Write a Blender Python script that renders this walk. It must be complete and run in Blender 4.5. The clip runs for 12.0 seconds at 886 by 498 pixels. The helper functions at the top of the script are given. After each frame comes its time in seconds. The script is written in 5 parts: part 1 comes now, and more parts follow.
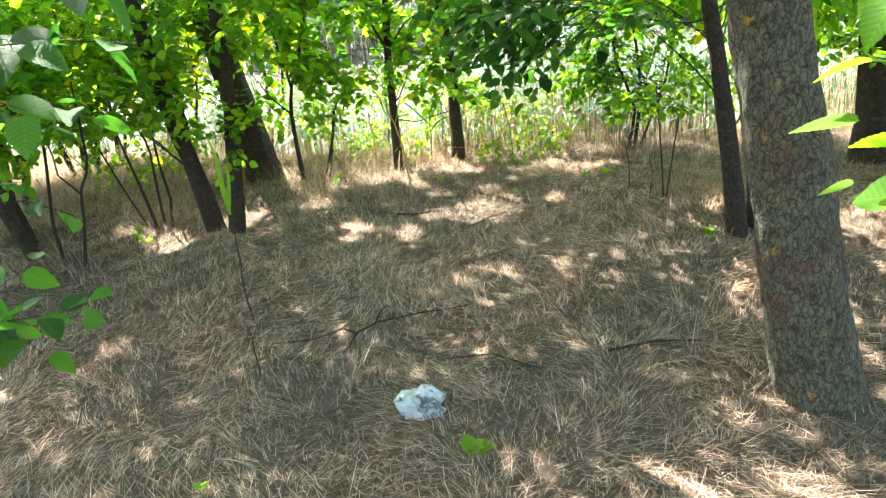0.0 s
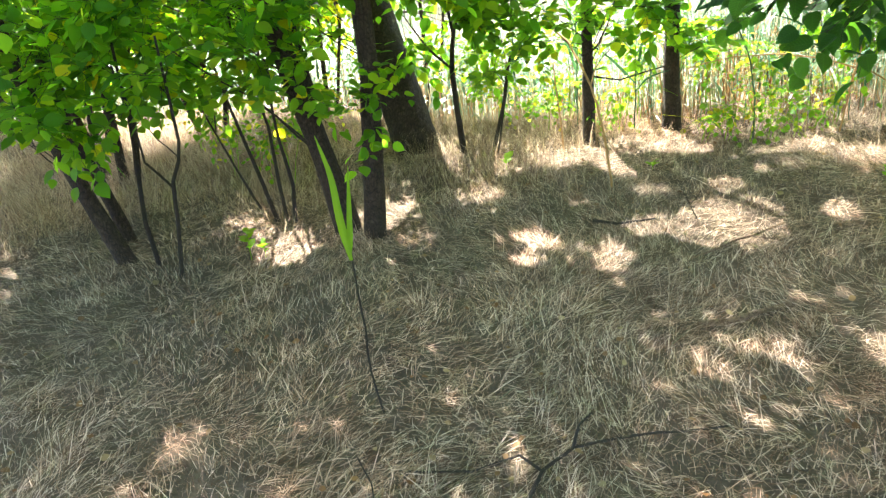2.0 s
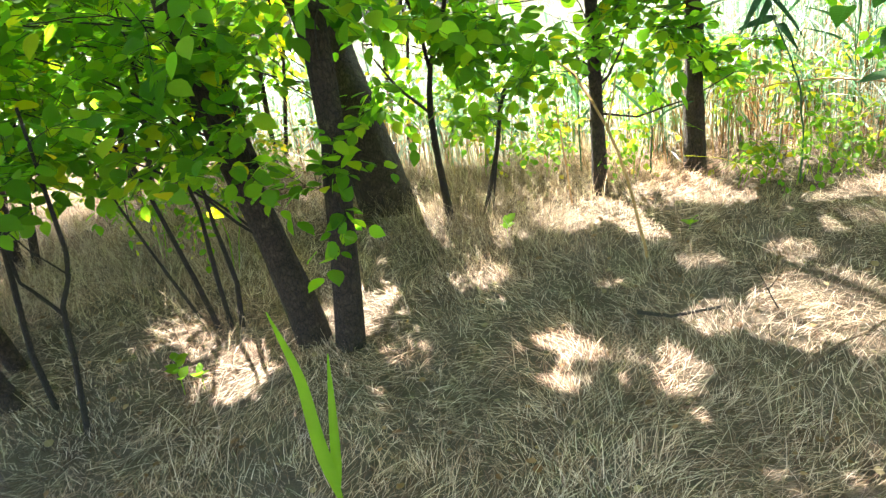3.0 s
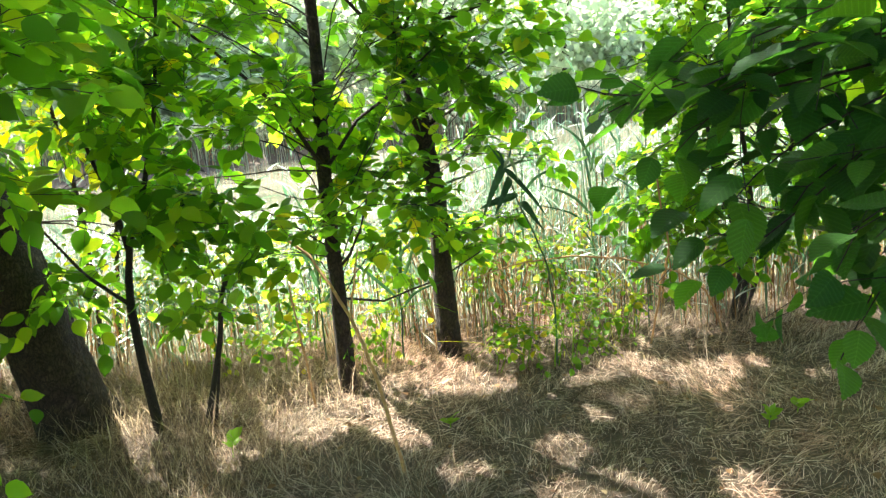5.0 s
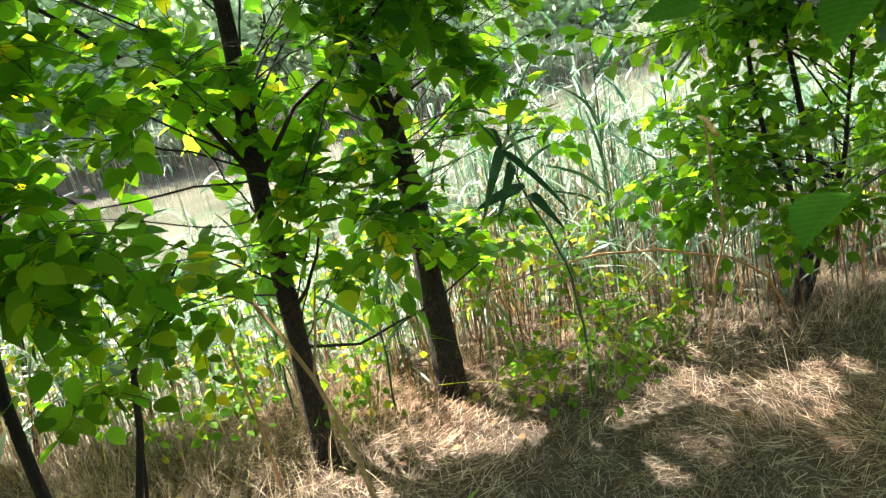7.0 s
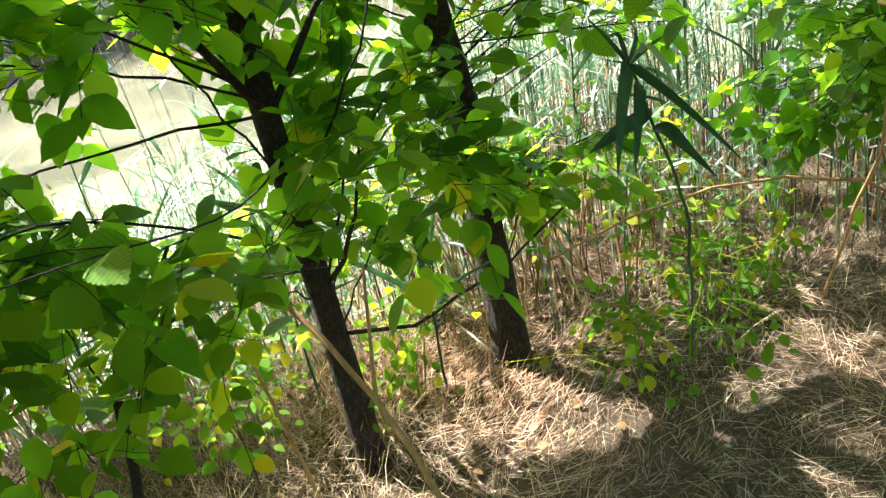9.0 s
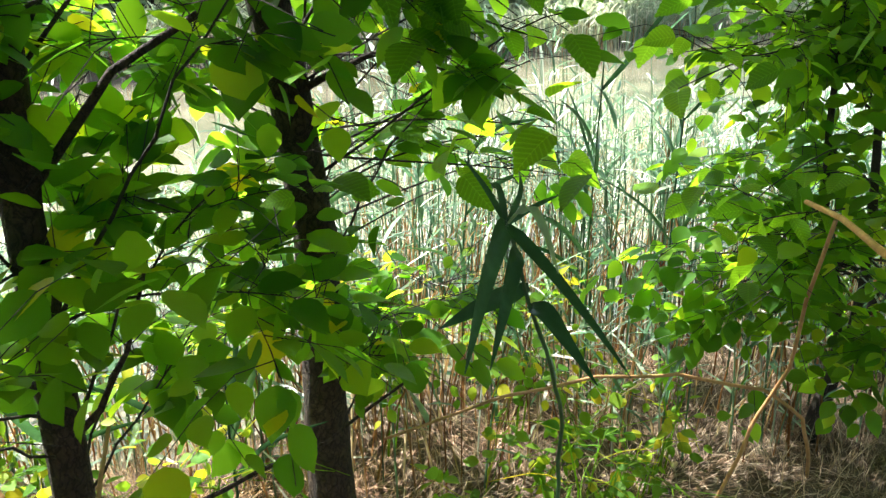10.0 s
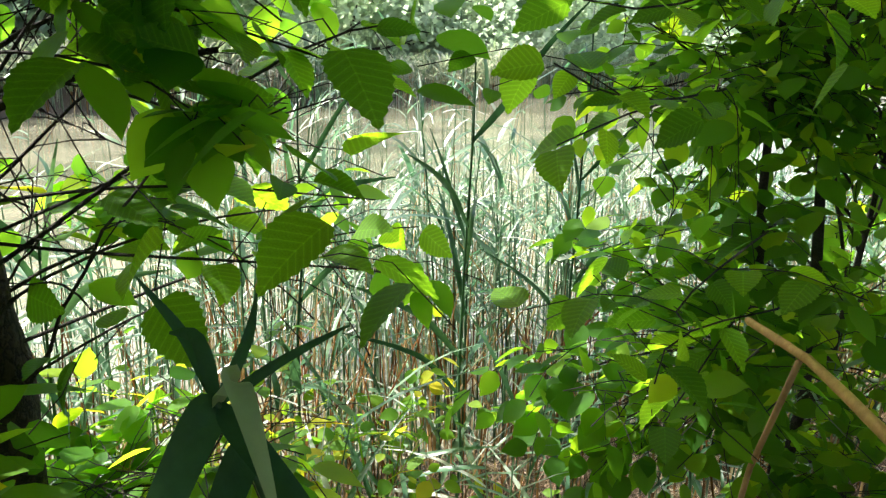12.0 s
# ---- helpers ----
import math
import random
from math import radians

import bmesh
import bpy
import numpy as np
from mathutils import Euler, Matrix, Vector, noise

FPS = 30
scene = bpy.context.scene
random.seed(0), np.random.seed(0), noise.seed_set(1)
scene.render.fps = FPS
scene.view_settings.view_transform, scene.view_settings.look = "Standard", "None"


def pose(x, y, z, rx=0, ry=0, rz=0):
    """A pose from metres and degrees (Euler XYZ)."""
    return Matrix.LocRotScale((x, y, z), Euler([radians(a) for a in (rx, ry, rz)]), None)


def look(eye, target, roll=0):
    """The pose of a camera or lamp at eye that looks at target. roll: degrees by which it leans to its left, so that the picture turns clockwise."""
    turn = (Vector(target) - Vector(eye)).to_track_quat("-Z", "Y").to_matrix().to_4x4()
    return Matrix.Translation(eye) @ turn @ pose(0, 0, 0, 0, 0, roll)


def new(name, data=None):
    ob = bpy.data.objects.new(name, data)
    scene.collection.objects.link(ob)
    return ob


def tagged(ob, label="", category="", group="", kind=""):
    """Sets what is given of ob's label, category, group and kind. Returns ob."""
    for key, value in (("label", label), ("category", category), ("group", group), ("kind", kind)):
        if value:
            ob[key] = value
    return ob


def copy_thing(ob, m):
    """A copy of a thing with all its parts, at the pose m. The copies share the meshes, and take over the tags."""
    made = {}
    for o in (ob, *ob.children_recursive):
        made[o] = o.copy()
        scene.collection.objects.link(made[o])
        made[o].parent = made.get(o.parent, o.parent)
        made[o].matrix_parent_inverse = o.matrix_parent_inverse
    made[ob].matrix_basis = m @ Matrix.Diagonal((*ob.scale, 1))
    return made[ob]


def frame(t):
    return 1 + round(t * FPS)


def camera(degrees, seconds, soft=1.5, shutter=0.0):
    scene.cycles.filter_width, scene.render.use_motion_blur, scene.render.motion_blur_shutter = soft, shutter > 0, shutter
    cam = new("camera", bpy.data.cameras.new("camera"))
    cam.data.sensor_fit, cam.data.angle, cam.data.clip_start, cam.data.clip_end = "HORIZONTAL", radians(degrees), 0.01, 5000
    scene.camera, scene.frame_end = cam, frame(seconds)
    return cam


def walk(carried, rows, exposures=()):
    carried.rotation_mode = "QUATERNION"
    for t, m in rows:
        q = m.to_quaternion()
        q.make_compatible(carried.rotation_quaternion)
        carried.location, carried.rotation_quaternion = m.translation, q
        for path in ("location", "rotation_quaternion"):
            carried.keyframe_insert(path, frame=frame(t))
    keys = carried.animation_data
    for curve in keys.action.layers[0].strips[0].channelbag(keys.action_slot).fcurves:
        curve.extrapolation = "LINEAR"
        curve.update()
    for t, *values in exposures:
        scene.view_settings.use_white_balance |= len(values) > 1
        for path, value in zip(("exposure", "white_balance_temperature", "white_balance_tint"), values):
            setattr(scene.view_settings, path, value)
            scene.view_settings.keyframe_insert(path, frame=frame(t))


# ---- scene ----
cam = camera(62.4, 12.0, soft=1.3, shutter=0.08)
ROWS = [
    (0, 0.000, 0.000, 1.742, 71.25, 5.40, -0.40),
    (0.5, -0.079, 0.275, 1.760, 71.27, 5.76, 0.86),
    (1, -0.055, 0.641, 1.766, 69.47, 5.10, 4.77),
    (1.5, -0.126, 1.069, 1.745, 67.52, 5.74, 8.48),
    (2, -0.301, 1.520, 1.730, 67.01, 6.94, 11.76),
    (2.5, -0.490, 1.993, 1.751, 67.15, 8.01, 12.60),
    (3, -0.661, 2.475, 1.760, 67.03, 8.63, 6.93),
    (3.5, -0.702, 2.746, 1.783, 66.84, 9.36, -1.03),
    (3.7, -0.704, 2.776, 1.794, 65.72, 9.00, -3.97),
    (5.3, -0.451, 3.160, 1.616, 80.64, 5.99, -11.82),
    (5.5, -0.402, 3.247, 1.575, 81.50, 7.09, -11.64),
    (6, -0.392, 3.506, 1.595, 80.66, 9.10, -13.15),
    (6.5, -0.389, 3.712, 1.610, 78.83, 10.46, -14.10),
    (7, -0.398, 3.859, 1.637, 75.74, 11.57, -14.47),
    (7.5, -0.384, 4.026, 1.615, 73.12, 13.21, -13.43),
    (7.7, -0.387, 4.077, 1.604, 72.24, 13.88, -13.06),
    (9.3, -0.531, 4.735, 1.750, 64.09, 10.21, -20.87),
    (9.5, -0.484, 4.810, 1.722, 66.29, 6.89, -21.73),
    (10, -0.244, 4.934, 1.682, 71.92, 0.94, -21.99),
    (10.5, -0.097, 5.039, 1.644, 74.47, -0.65, -22.92),
    (11, 0.022, 5.170, 1.619, 75.85, -0.89, -24.47),
    (11.5, 0.090, 5.300, 1.636, 75.54, -1.26, -26.91),
    (12, 0.171, 5.364, 1.637, 75.17, -0.74, -27.79),
]
walk(cam, [(t, pose(x, y, z, rx, ry, rz)) for t, x, y, z, rx, ry, rz in ROWS],
     exposures=((0.0, 3.25), (1.0, 3.4), (2.0, 3.45), (3.7, 3.5), (5.3, 2.65), (7.7, 2.4), (9.5, 2.4), (10.0, 2.3), (11.0, 2.05), (12.0, 1.85)))

# ---- light ----
SUN = Vector((-0.36, 0.55, 0.92)).normalized()          # towards the sun: over the pond, high, a little to the left
world = bpy.data.worlds.new("sky")
scene.world = world
world.use_nodes = True
wn = world.node_tree.nodes
sky = wn.new("ShaderNodeTexSky")
sky.sky_type, sky.sun_disc = "NISHITA", False
sky.sun_elevation = math.asin(SUN.z)
sky.sun_rotation = math.atan2(SUN.x, SUN.y)
sky.dust_density = 4.0
wn["Background"].inputs["Strength"].default_value = 0.14
world.node_tree.links.new(sky.outputs[0], wn["Background"].inputs["Color"])
sun = new("sun", bpy.data.lights.new("sun", "SUN"))
sun.data.energy, sun.data.angle, sun.data.color = 5.0, radians(0.55), (1.0, 0.96, 0.89)
sun.matrix_world = look(Vector((0, 0, 30)), Vector((0, 0, 30)) - SUN)

# ---- materials ----


def shader(name):
    m = bpy.data.materials.new(name)
    m.use_nodes = True
    n = m.node_tree.nodes
    return m, n, m.node_tree.links, n["Principled BSDF"], n["Material Output"]


def ramp(n, stops):
    r = n.new("ShaderNodeValToRGB")
    e = r.color_ramp.elements
    while len(e) < len(stops):
        e.new(0.5)
    for q, (at_, c) in zip(e, stops):
        q.position, q.color = at_, (*c, 1)
    return r


def noise_tex(n, l, scale, detail=6, coord="Object", stretch=None, rough=0.6):
    tc = n.new("ShaderNodeTexCoord")
    t = n.new("ShaderNodeTexNoise")
    t.inputs["Scale"].default_value, t.inputs["Detail"].default_value, t.inputs["Roughness"].default_value = scale, detail, rough
    if stretch:
        mp = n.new("ShaderNodeMapping")
        mp.inputs["Scale"].default_value = stretch
        l.new(tc.outputs[coord], mp.inputs[0])
        l.new(mp.outputs[0], t.inputs["Vector"])
    else:
        l.new(tc.outputs[coord], t.inputs["Vector"])
    return t


def bump(n, l, b, height, strength, dist=0.01):
    k = n.new("ShaderNodeBump")
    k.inputs["Strength"].default_value, k.inputs["Distance"].default_value = strength, dist
    l.new(height, k.inputs["Height"])
    l.new(k.outputs[0], b.inputs["Normal"])
    return k


def mix(n, l, fac, a, b_, kind="MIX"):
    x = n.new("ShaderNodeMix")
    x.data_type, x.blend_type = "RGBA", kind
    for socket, v in ((x.inputs[0], fac), (x.inputs[6], a), (x.inputs[7], b_)):
        if isinstance(v, (int, float)):
            socket.default_value = v
        elif isinstance(v, tuple):
            socket.default_value = (*v, 1)
        else:
            l.new(v, socket)
    return x.outputs[2]


def leafy(name, stops, through_col, share=0.5, rough=0.5, per_object=False, gloss=0.16, patch=0.0):
    """Leaf: green on both sides, lets light through, varies from leaf to leaf."""
    m, n, l, b, out = shader(name)
    r = ramp(n, stops)
    if per_object:
        info = n.new("ShaderNodeObjectInfo")
        l.new(info.outputs["Random"], r.inputs[0])
    else:
        info = n.new("ShaderNodeNewGeometry")
        l.new(info.outputs["Random Per Island"], r.inputs[0])
    t = noise_tex(n, l, 55, 3)
    col = mix(n, l, 0.35, r.outputs[0], ramp_of(n, l, t.outputs[0]), "MULTIPLY")
    height = t.outputs[0]
    if per_object:
        tc_, sep, ab, k1, sn = n.new("ShaderNodeTexCoord"), n.new("ShaderNodeSeparateXYZ"), n.new("ShaderNodeMath"), n.new("ShaderNodeMath"), n.new("ShaderNodeMath")
        l.new(tc_.outputs["Object"], sep.inputs[0])
        ab.operation, k1.operation, sn.operation = "ABSOLUTE", "MULTIPLY_ADD", "PINGPONG"
        l.new(sep.outputs[0], ab.inputs[0])
        l.new(ab.outputs[0], k1.inputs[0])
        k1.inputs[1].default_value = -0.75
        l.new(sep.outputs[1], k1.inputs[2])
        l.new(k1.outputs[0], sn.inputs[0])
        sn.inputs[1].default_value = 0.055
        vr = ramp(n, ((0.0, (1.5, 1.45, 1.5)), (0.012, (1.0, 1.0, 1.0)), (0.055, (0.86, 0.86, 0.86))))
        l.new(sn.outputs[0], vr.inputs[0])
        mr = ramp(n, ((0.0, (1.7, 1.6, 1.7)), (0.018, (1.0, 1.0, 1.0))))
        l.new(ab.outputs[0], mr.inputs[0])
        col = mix(n, l, 0.65, col, vr.outputs[0], "MULTIPLY")
        col = mix(n, l, 0.5, col, mr.outputs[0], "MULTIPLY")
        hm = n.new("ShaderNodeMath")
        hm.operation = "MULTIPLY_ADD"
        l.new(sn.outputs[0], hm.inputs[0])
        hm.inputs[1].default_value = 4.0
        l.new(t.outputs[0], hm.inputs[2])
        height = hm.outputs[0]
    if patch:
        w = noise_tex(n, l, 1.7, 4)
        col = mix(n, l, patch, col, ramp_of(n, l, w.outputs[0], (0.52, 0.55, 0.52), (1.3, 1.27, 1.15)), "MULTIPLY")
        w3 = noise_tex(n, l, 0.75, 5, rough=0.7)
        tint = ramp(n, ((0.40, (0.70, 0.73, 0.68)), (0.5, (1.0, 0.98, 0.95)), (0.60, (1.22, 1.02, 0.92))))
        l.new(w3.outputs[0], tint.inputs[0])
        col = mix(n, l, patch, col, tint.outputs[0], "MULTIPLY")
        w2 = noise_tex(n, l, 9.0, 3)
        col = mix(n, l, 0.8 * patch, col, ramp_of(n, l, w2.outputs[0], (0.32, 0.30, 0.28), (1.55, 1.55, 1.5)), "MULTIPLY")
    l.new(col, b.inputs["Base Color"])
    b.inputs["Roughness"].default_value = rough
    b.inputs["Specular IOR Level"].default_value = gloss
    bump(n, l, b, height, 0.45, 0.004)
    tr = n.new("ShaderNodeBsdfTranslucent")
    tc = mix(n, l, 1.0, col if per_object else r.outputs[0], through_col, "MULTIPLY")
    l.new(tc, tr.inputs[0])
    mx = n.new("ShaderNodeMixShader")
    mx.inputs[0].default_value = share
    l.new(b.outputs[0], mx.inputs[1])
    l.new(tr.outputs[0], mx.inputs[2])
    l.new(mx.outputs[0], out.inputs[0])
    return m


def ramp_of(n, l, value, lo=(0.45, 0.45, 0.45), hi=(1.3, 1.3, 1.3)):
    r = ramp(n, ((0.25, lo), (0.75, hi)))
    l.new(value, r.inputs[0])
    return r.outputs[0]


GREEN = ((0.0, (0.030, 0.105, 0.012)), (0.45, (0.058, 0.165, 0.016)), (0.8, (0.10, 0.235, 0.02)), (0.97, (0.18, 0.29, 0.02)), (1.0, (0.34, 0.33, 0.02)))
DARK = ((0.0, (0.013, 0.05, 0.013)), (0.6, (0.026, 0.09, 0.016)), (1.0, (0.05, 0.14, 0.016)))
leaf_mat = leafy("leaf_green", GREEN, (4.9, 3.75, 1.4), 0.58)
# yellowed copy of the green leaf: sun shining through is put into the colour
leaf_sunlit = leafy("leaf_sunlit_yellow", ((0.0, (0.07, 0.18, 0.016)), (0.45, (0.13, 0.26, 0.02)), (0.75, (0.28, 0.34, 0.02)), (1.0, (0.50, 0.42, 0.02))), (3.2, 2.6, 0.9), 0.58)
leaf_near = leafy("leaf_green_near", GREEN[:3], (5.2, 3.8, 1.2), 0.55, 0.5, per_object=True)
# darker copy of the near leaf: shade on hanging branches painted into the green
leaf_shaded = leafy("leaf_shaded", DARK, (4.0, 3.6, 1.4), 0.42, 0.5, per_object=True)
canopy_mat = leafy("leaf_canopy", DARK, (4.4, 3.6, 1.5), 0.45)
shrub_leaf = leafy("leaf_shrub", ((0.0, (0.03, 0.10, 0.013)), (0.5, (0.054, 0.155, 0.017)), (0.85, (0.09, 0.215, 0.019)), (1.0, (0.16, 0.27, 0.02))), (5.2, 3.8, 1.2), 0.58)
weed_mat = leafy("weed_green", ((0.0, (0.06, 0.17, 0.02)), (0.7, (0.13, 0.25, 0.025)), (0.86, (0.26, 0.32, 0.03)), (1.0, (0.42, 0.38, 0.03))), (2.6, 2.2, 1.0), 0.55)
# distance haze over the pond is mixed into this pale leaf colour
far_leaf_haze = leafy("leaf_far_haze", ((0.0, (0.22, 0.28, 0.21)), (1.0, (0.33, 0.38, 0.30))), (2.4, 2.4, 2.1), 0.58, 0.8, gloss=0.1)
# the two palest stops paint sun glare onto some of the green blades
reed_leaf = leafy("reed_leaf", ((0.0, (0.03, 0.085, 0.038)), (0.45, (0.075, 0.165, 0.08)), (0.76, (0.18, 0.275, 0.16)), (0.91, (0.38, 0.42, 0.35)), (1.0, (0.60, 0.60, 0.55))), (1.5, 1.55, 1.5), 0.42, 0.32, gloss=0.6)
# pale for painted haze on the far reeds; also a blade's pale underside
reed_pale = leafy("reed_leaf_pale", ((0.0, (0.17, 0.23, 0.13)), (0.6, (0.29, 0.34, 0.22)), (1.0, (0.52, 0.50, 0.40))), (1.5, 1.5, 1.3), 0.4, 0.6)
reed_big = leafy("reed_leaf_broad", ((0.0, (0.022, 0.06, 0.032)), (0.7, (0.038, 0.09, 0.048)), (1.0, (0.08, 0.15, 0.08))), (1.6, 1.7, 1.0), 0.28, 0.35, per_object=True)


def straw(name, stops, share=0.3, rough=0.6):
    return leafy(name, stops, (1.2, 1.15, 1.0), share, rough, patch=0.9)


grass_mat = straw("dry_grass", ((0.0, (0.07, 0.046, 0.030)), (0.3, (0.215, 0.140, 0.098)), (0.6, (0.465, 0.345, 0.28)), (0.93, (0.78, 0.645, 0.57)), (1.0, (0.17, 0.18, 0.12))))
tall_mat = straw("tall_dry_grass", ((0.0, (0.19, 0.13, 0.09)), (0.5, (0.40, 0.31, 0.225)), (1.0, (0.64, 0.54, 0.42))), 0.4)
reed_dead = straw("reed_dead", ((0.0, (0.17, 0.075, 0.03)), (0.4, (0.36, 0.20, 0.085)), (0.7, (0.54, 0.40, 0.22)), (1.0, (0.76, 0.70, 0.56))), 0.45)
litter_mat = straw("litter", ((0.0, (0.13, 0.07, 0.035)), (0.6, (0.26, 0.16, 0.085)), (1.0, (0.36, 0.30, 0.19))), 0.2)


def ground_material():
    m, n, l, b, out = shader("ground_dry_turf")
    big = noise_tex(n, l, 1.3, 5)
    fine = noise_tex(n, l, 42, 8, rough=0.75)
    strand = noise_tex(n, l, 30, 6, stretch=(1, 5, 1), rough=0.8)
    r1 = ramp(n, ((0.25, (0.025, 0.018, 0.012)), (0.5, (0.08, 0.058, 0.038)), (0.75, (0.20, 0.155, 0.10))))
    l.new(fine.outputs[0], r1.inputs[0])
    r2 = ramp(n, ((0.3, (0.04, 0.03, 0.02)), (0.7, (0.20, 0.15, 0.10))))
    l.new(strand.outputs[0], r2.inputs[0])
    c = mix(n, l, 0.5, r1.outputs[0], r2.outputs[0])
    c = mix(n, l, 0.5, c, ramp_of(n, l, big.outputs[0], (0.6, 0.62, 0.6), (1.15, 1.1, 1.0)), "MULTIPLY")
    l.new(c, b.inputs["Base Color"])
    b.inputs["Roughness"].default_value = 0.95
    bump(n, l, b, fine.outputs[0], 0.9, 0.03)
    return m


def bark_material(name, stops, scale=1.0, lichen=0.0):
    m, n, l, b, out = shader(name)
    v = n.new("ShaderNodeTexVoronoi")
    v.feature = "DISTANCE_TO_EDGE"
    tc, mp = n.new("ShaderNodeTexCoord"), n.new("ShaderNodeMapping")
    mp.inputs["Scale"].default_value = (1, 1, 0.32)
    wob = noise_tex(n, l, 22 * scale, 6)
    add = n.new("ShaderNodeMixRGB")
    add.inputs[0].default_value = 0.05
    l.new(tc.outputs["Object"], add.inputs[1])
    l.new(wob.outputs["Color"], add.inputs[2])
    l.new(add.outputs[0], mp.inputs[0])
    l.new(mp.outputs[0], v.inputs["Vector"])
    v.inputs["Scale"].default_value = 62 * scale
    crack = ramp(n, ((0.0, (0.14, 0.12, 0.10)), (0.05, (0.5, 0.47, 0.43)), (0.13, (1.0, 1.0, 1.0)), (0.5, (1.18, 1.2, 1.14))))
    l.new(v.outputs["Distance"], crack.inputs[0])
    g = noise_tex(n, l, 16 * scale, 9, rough=0.78)
    r = ramp(n, stops)
    l.new(g.outputs[0], r.inputs[0])
    c = mix(n, l, 0.95, r.outputs[0], crack.outputs[0], "MULTIPLY")
    if lichen:
        worn = noise_tex(n, l, 2.6, 5, rough=0.7)
        wr = ramp(n, ((0.54, (0, 0, 0)), (0.62, (0.8, 0.8, 0.8))))
        l.new(worn.outputs[0], wr.inputs[0])
        c = mix(n, l, wr.outputs[0], c, mix(n, l, 0.8, (0.11, 0.060, 0.036), crack.outputs[0], "MULTIPLY"))
        q = noise_tex(n, l, 13.0, 9, rough=0.75)
        rr = ramp(n, ((lichen, (0, 0, 0)), (lichen + 0.03, (0.75, 0.75, 0.75))))
        l.new(q.outputs[0], rr.inputs[0])
        c = mix(n, l, rr.outputs[0], c, (0.42, 0.20, 0.012))
    l.new(c, b.inputs["Base Color"])
    b.inputs["Roughness"].default_value = 0.9
    h_ = mix(n, l, 0.4, v.outputs["Distance"], g.outputs[0])
    bump(n, l, b, h_, 1.0, 0.035)
    return m


bark_grey = bark_material("bark_grey_lichen", ((0.30, (0.028, 0.020, 0.012)), (0.43, (0.070, 0.056, 0.034)), (0.53, (0.125, 0.125, 0.074)), (0.60, (0.085, 0.082, 0.048)), (0.68, (0.075, 0.046, 0.028))), 1.0, 0.6)
bark_dark = bark_material("bark_dark", ((0.3, (0.016, 0.010, 0.006)), (0.55, (0.05, 0.031, 0.018)), (0.75, (0.12, 0.088, 0.056))), 1.2)
twig_mat = bark_material("twig_bark", ((0.3, (0.025, 0.02, 0.014)), (0.7, (0.07, 0.052, 0.035))), 3.0)
stick_mat = bark_material("dead_stick", ((0.3, (0.16, 0.10, 0.06)), (0.7, (0.36, 0.25, 0.15))), 3.0)


def dead_wood(name, stops):
    """Bark-less dead wood: long grain and small dark flecks."""
    m, n, l, b, out = shader(name)
    grain = noise_tex(n, l, 70, 6, stretch=(1, 1, 0.3), rough=0.7)
    blot = noise_tex(n, l, 14, 5)
    r = ramp(n, stops)
    l.new(grain.outputs[0], r.inputs[0])
    l.new(mix(n, l, 0.5, r.outputs[0], ramp_of(n, l, blot.outputs[0], (0.6, 0.55, 0.5), (1.2, 1.2, 1.2)), "MULTIPLY"), b.inputs["Base Color"])
    b.inputs["Roughness"].default_value = 0.75
    bump(n, l, b, grain.outputs[0], 0.4, 0.004)
    return m


cane_mat = dead_wood("cane_tan", ((0.3, (0.28, 0.14, 0.05)), (0.7, (0.48, 0.29, 0.12))))
# orange dead wood, brighter than the cane: sunlight is painted into it
sunlit_orange_mat = dead_wood("dead_branch_orange_sunlit", ((0.3, (0.36, 0.17, 0.04)), (0.7, (0.64, 0.36, 0.11))))
ground_mat = ground_material()


def water_material():
    m, n, l, b, out = shader("pond_water")
    b.inputs["Base Color"].default_value = (0.09, 0.085, 0.02, 1)
    b.inputs["Roughness"].default_value = 0.06
    b.inputs["IOR"].default_value = 1.33
    t = noise_tex(n, l, 3.5, 4, stretch=(1, 1, 1))
    alg = noise_tex(n, l, 0.35, 6)
    r = ramp(n, ((0.4, (0.09, 0.09, 0.06)), (0.6, (0.20, 0.19, 0.13))))
    l.new(alg.outputs[0], r.inputs[0])
    l.new(r.outputs[0], b.inputs["Base Color"])
    bump(n, l, b, t.outputs[0], 0.12, 0.05)
    return m


water_mat = water_material()


def bag_material():
    m, n, l, b, out = shader("bag_white_print")
    t = noise_tex(n, l, 9, 3, stretch=(1, 2.4, 1))
    r = ramp(n, ((0.35, (0.42, 0.46, 0.44)), (0.52, (0.34, 0.37, 0.36)), (0.57, (0.06, 0.08, 0.09)), (0.61, (0.08, 0.10, 0.11)), (0.64, (0.44, 0.46, 0.44))))
    l.new(t.outputs[0], r.inputs[0])
    l.new(r.outputs[0], b.inputs["Base Color"])
    b.inputs["Roughness"].default_value = 0.35
    f_ = noise_tex(n, l, 60, 4)
    bump(n, l, b, f_.outputs[0], 0.4, 0.006)
    return m


bag_mat = bag_material()

# ---- mesh tools ----


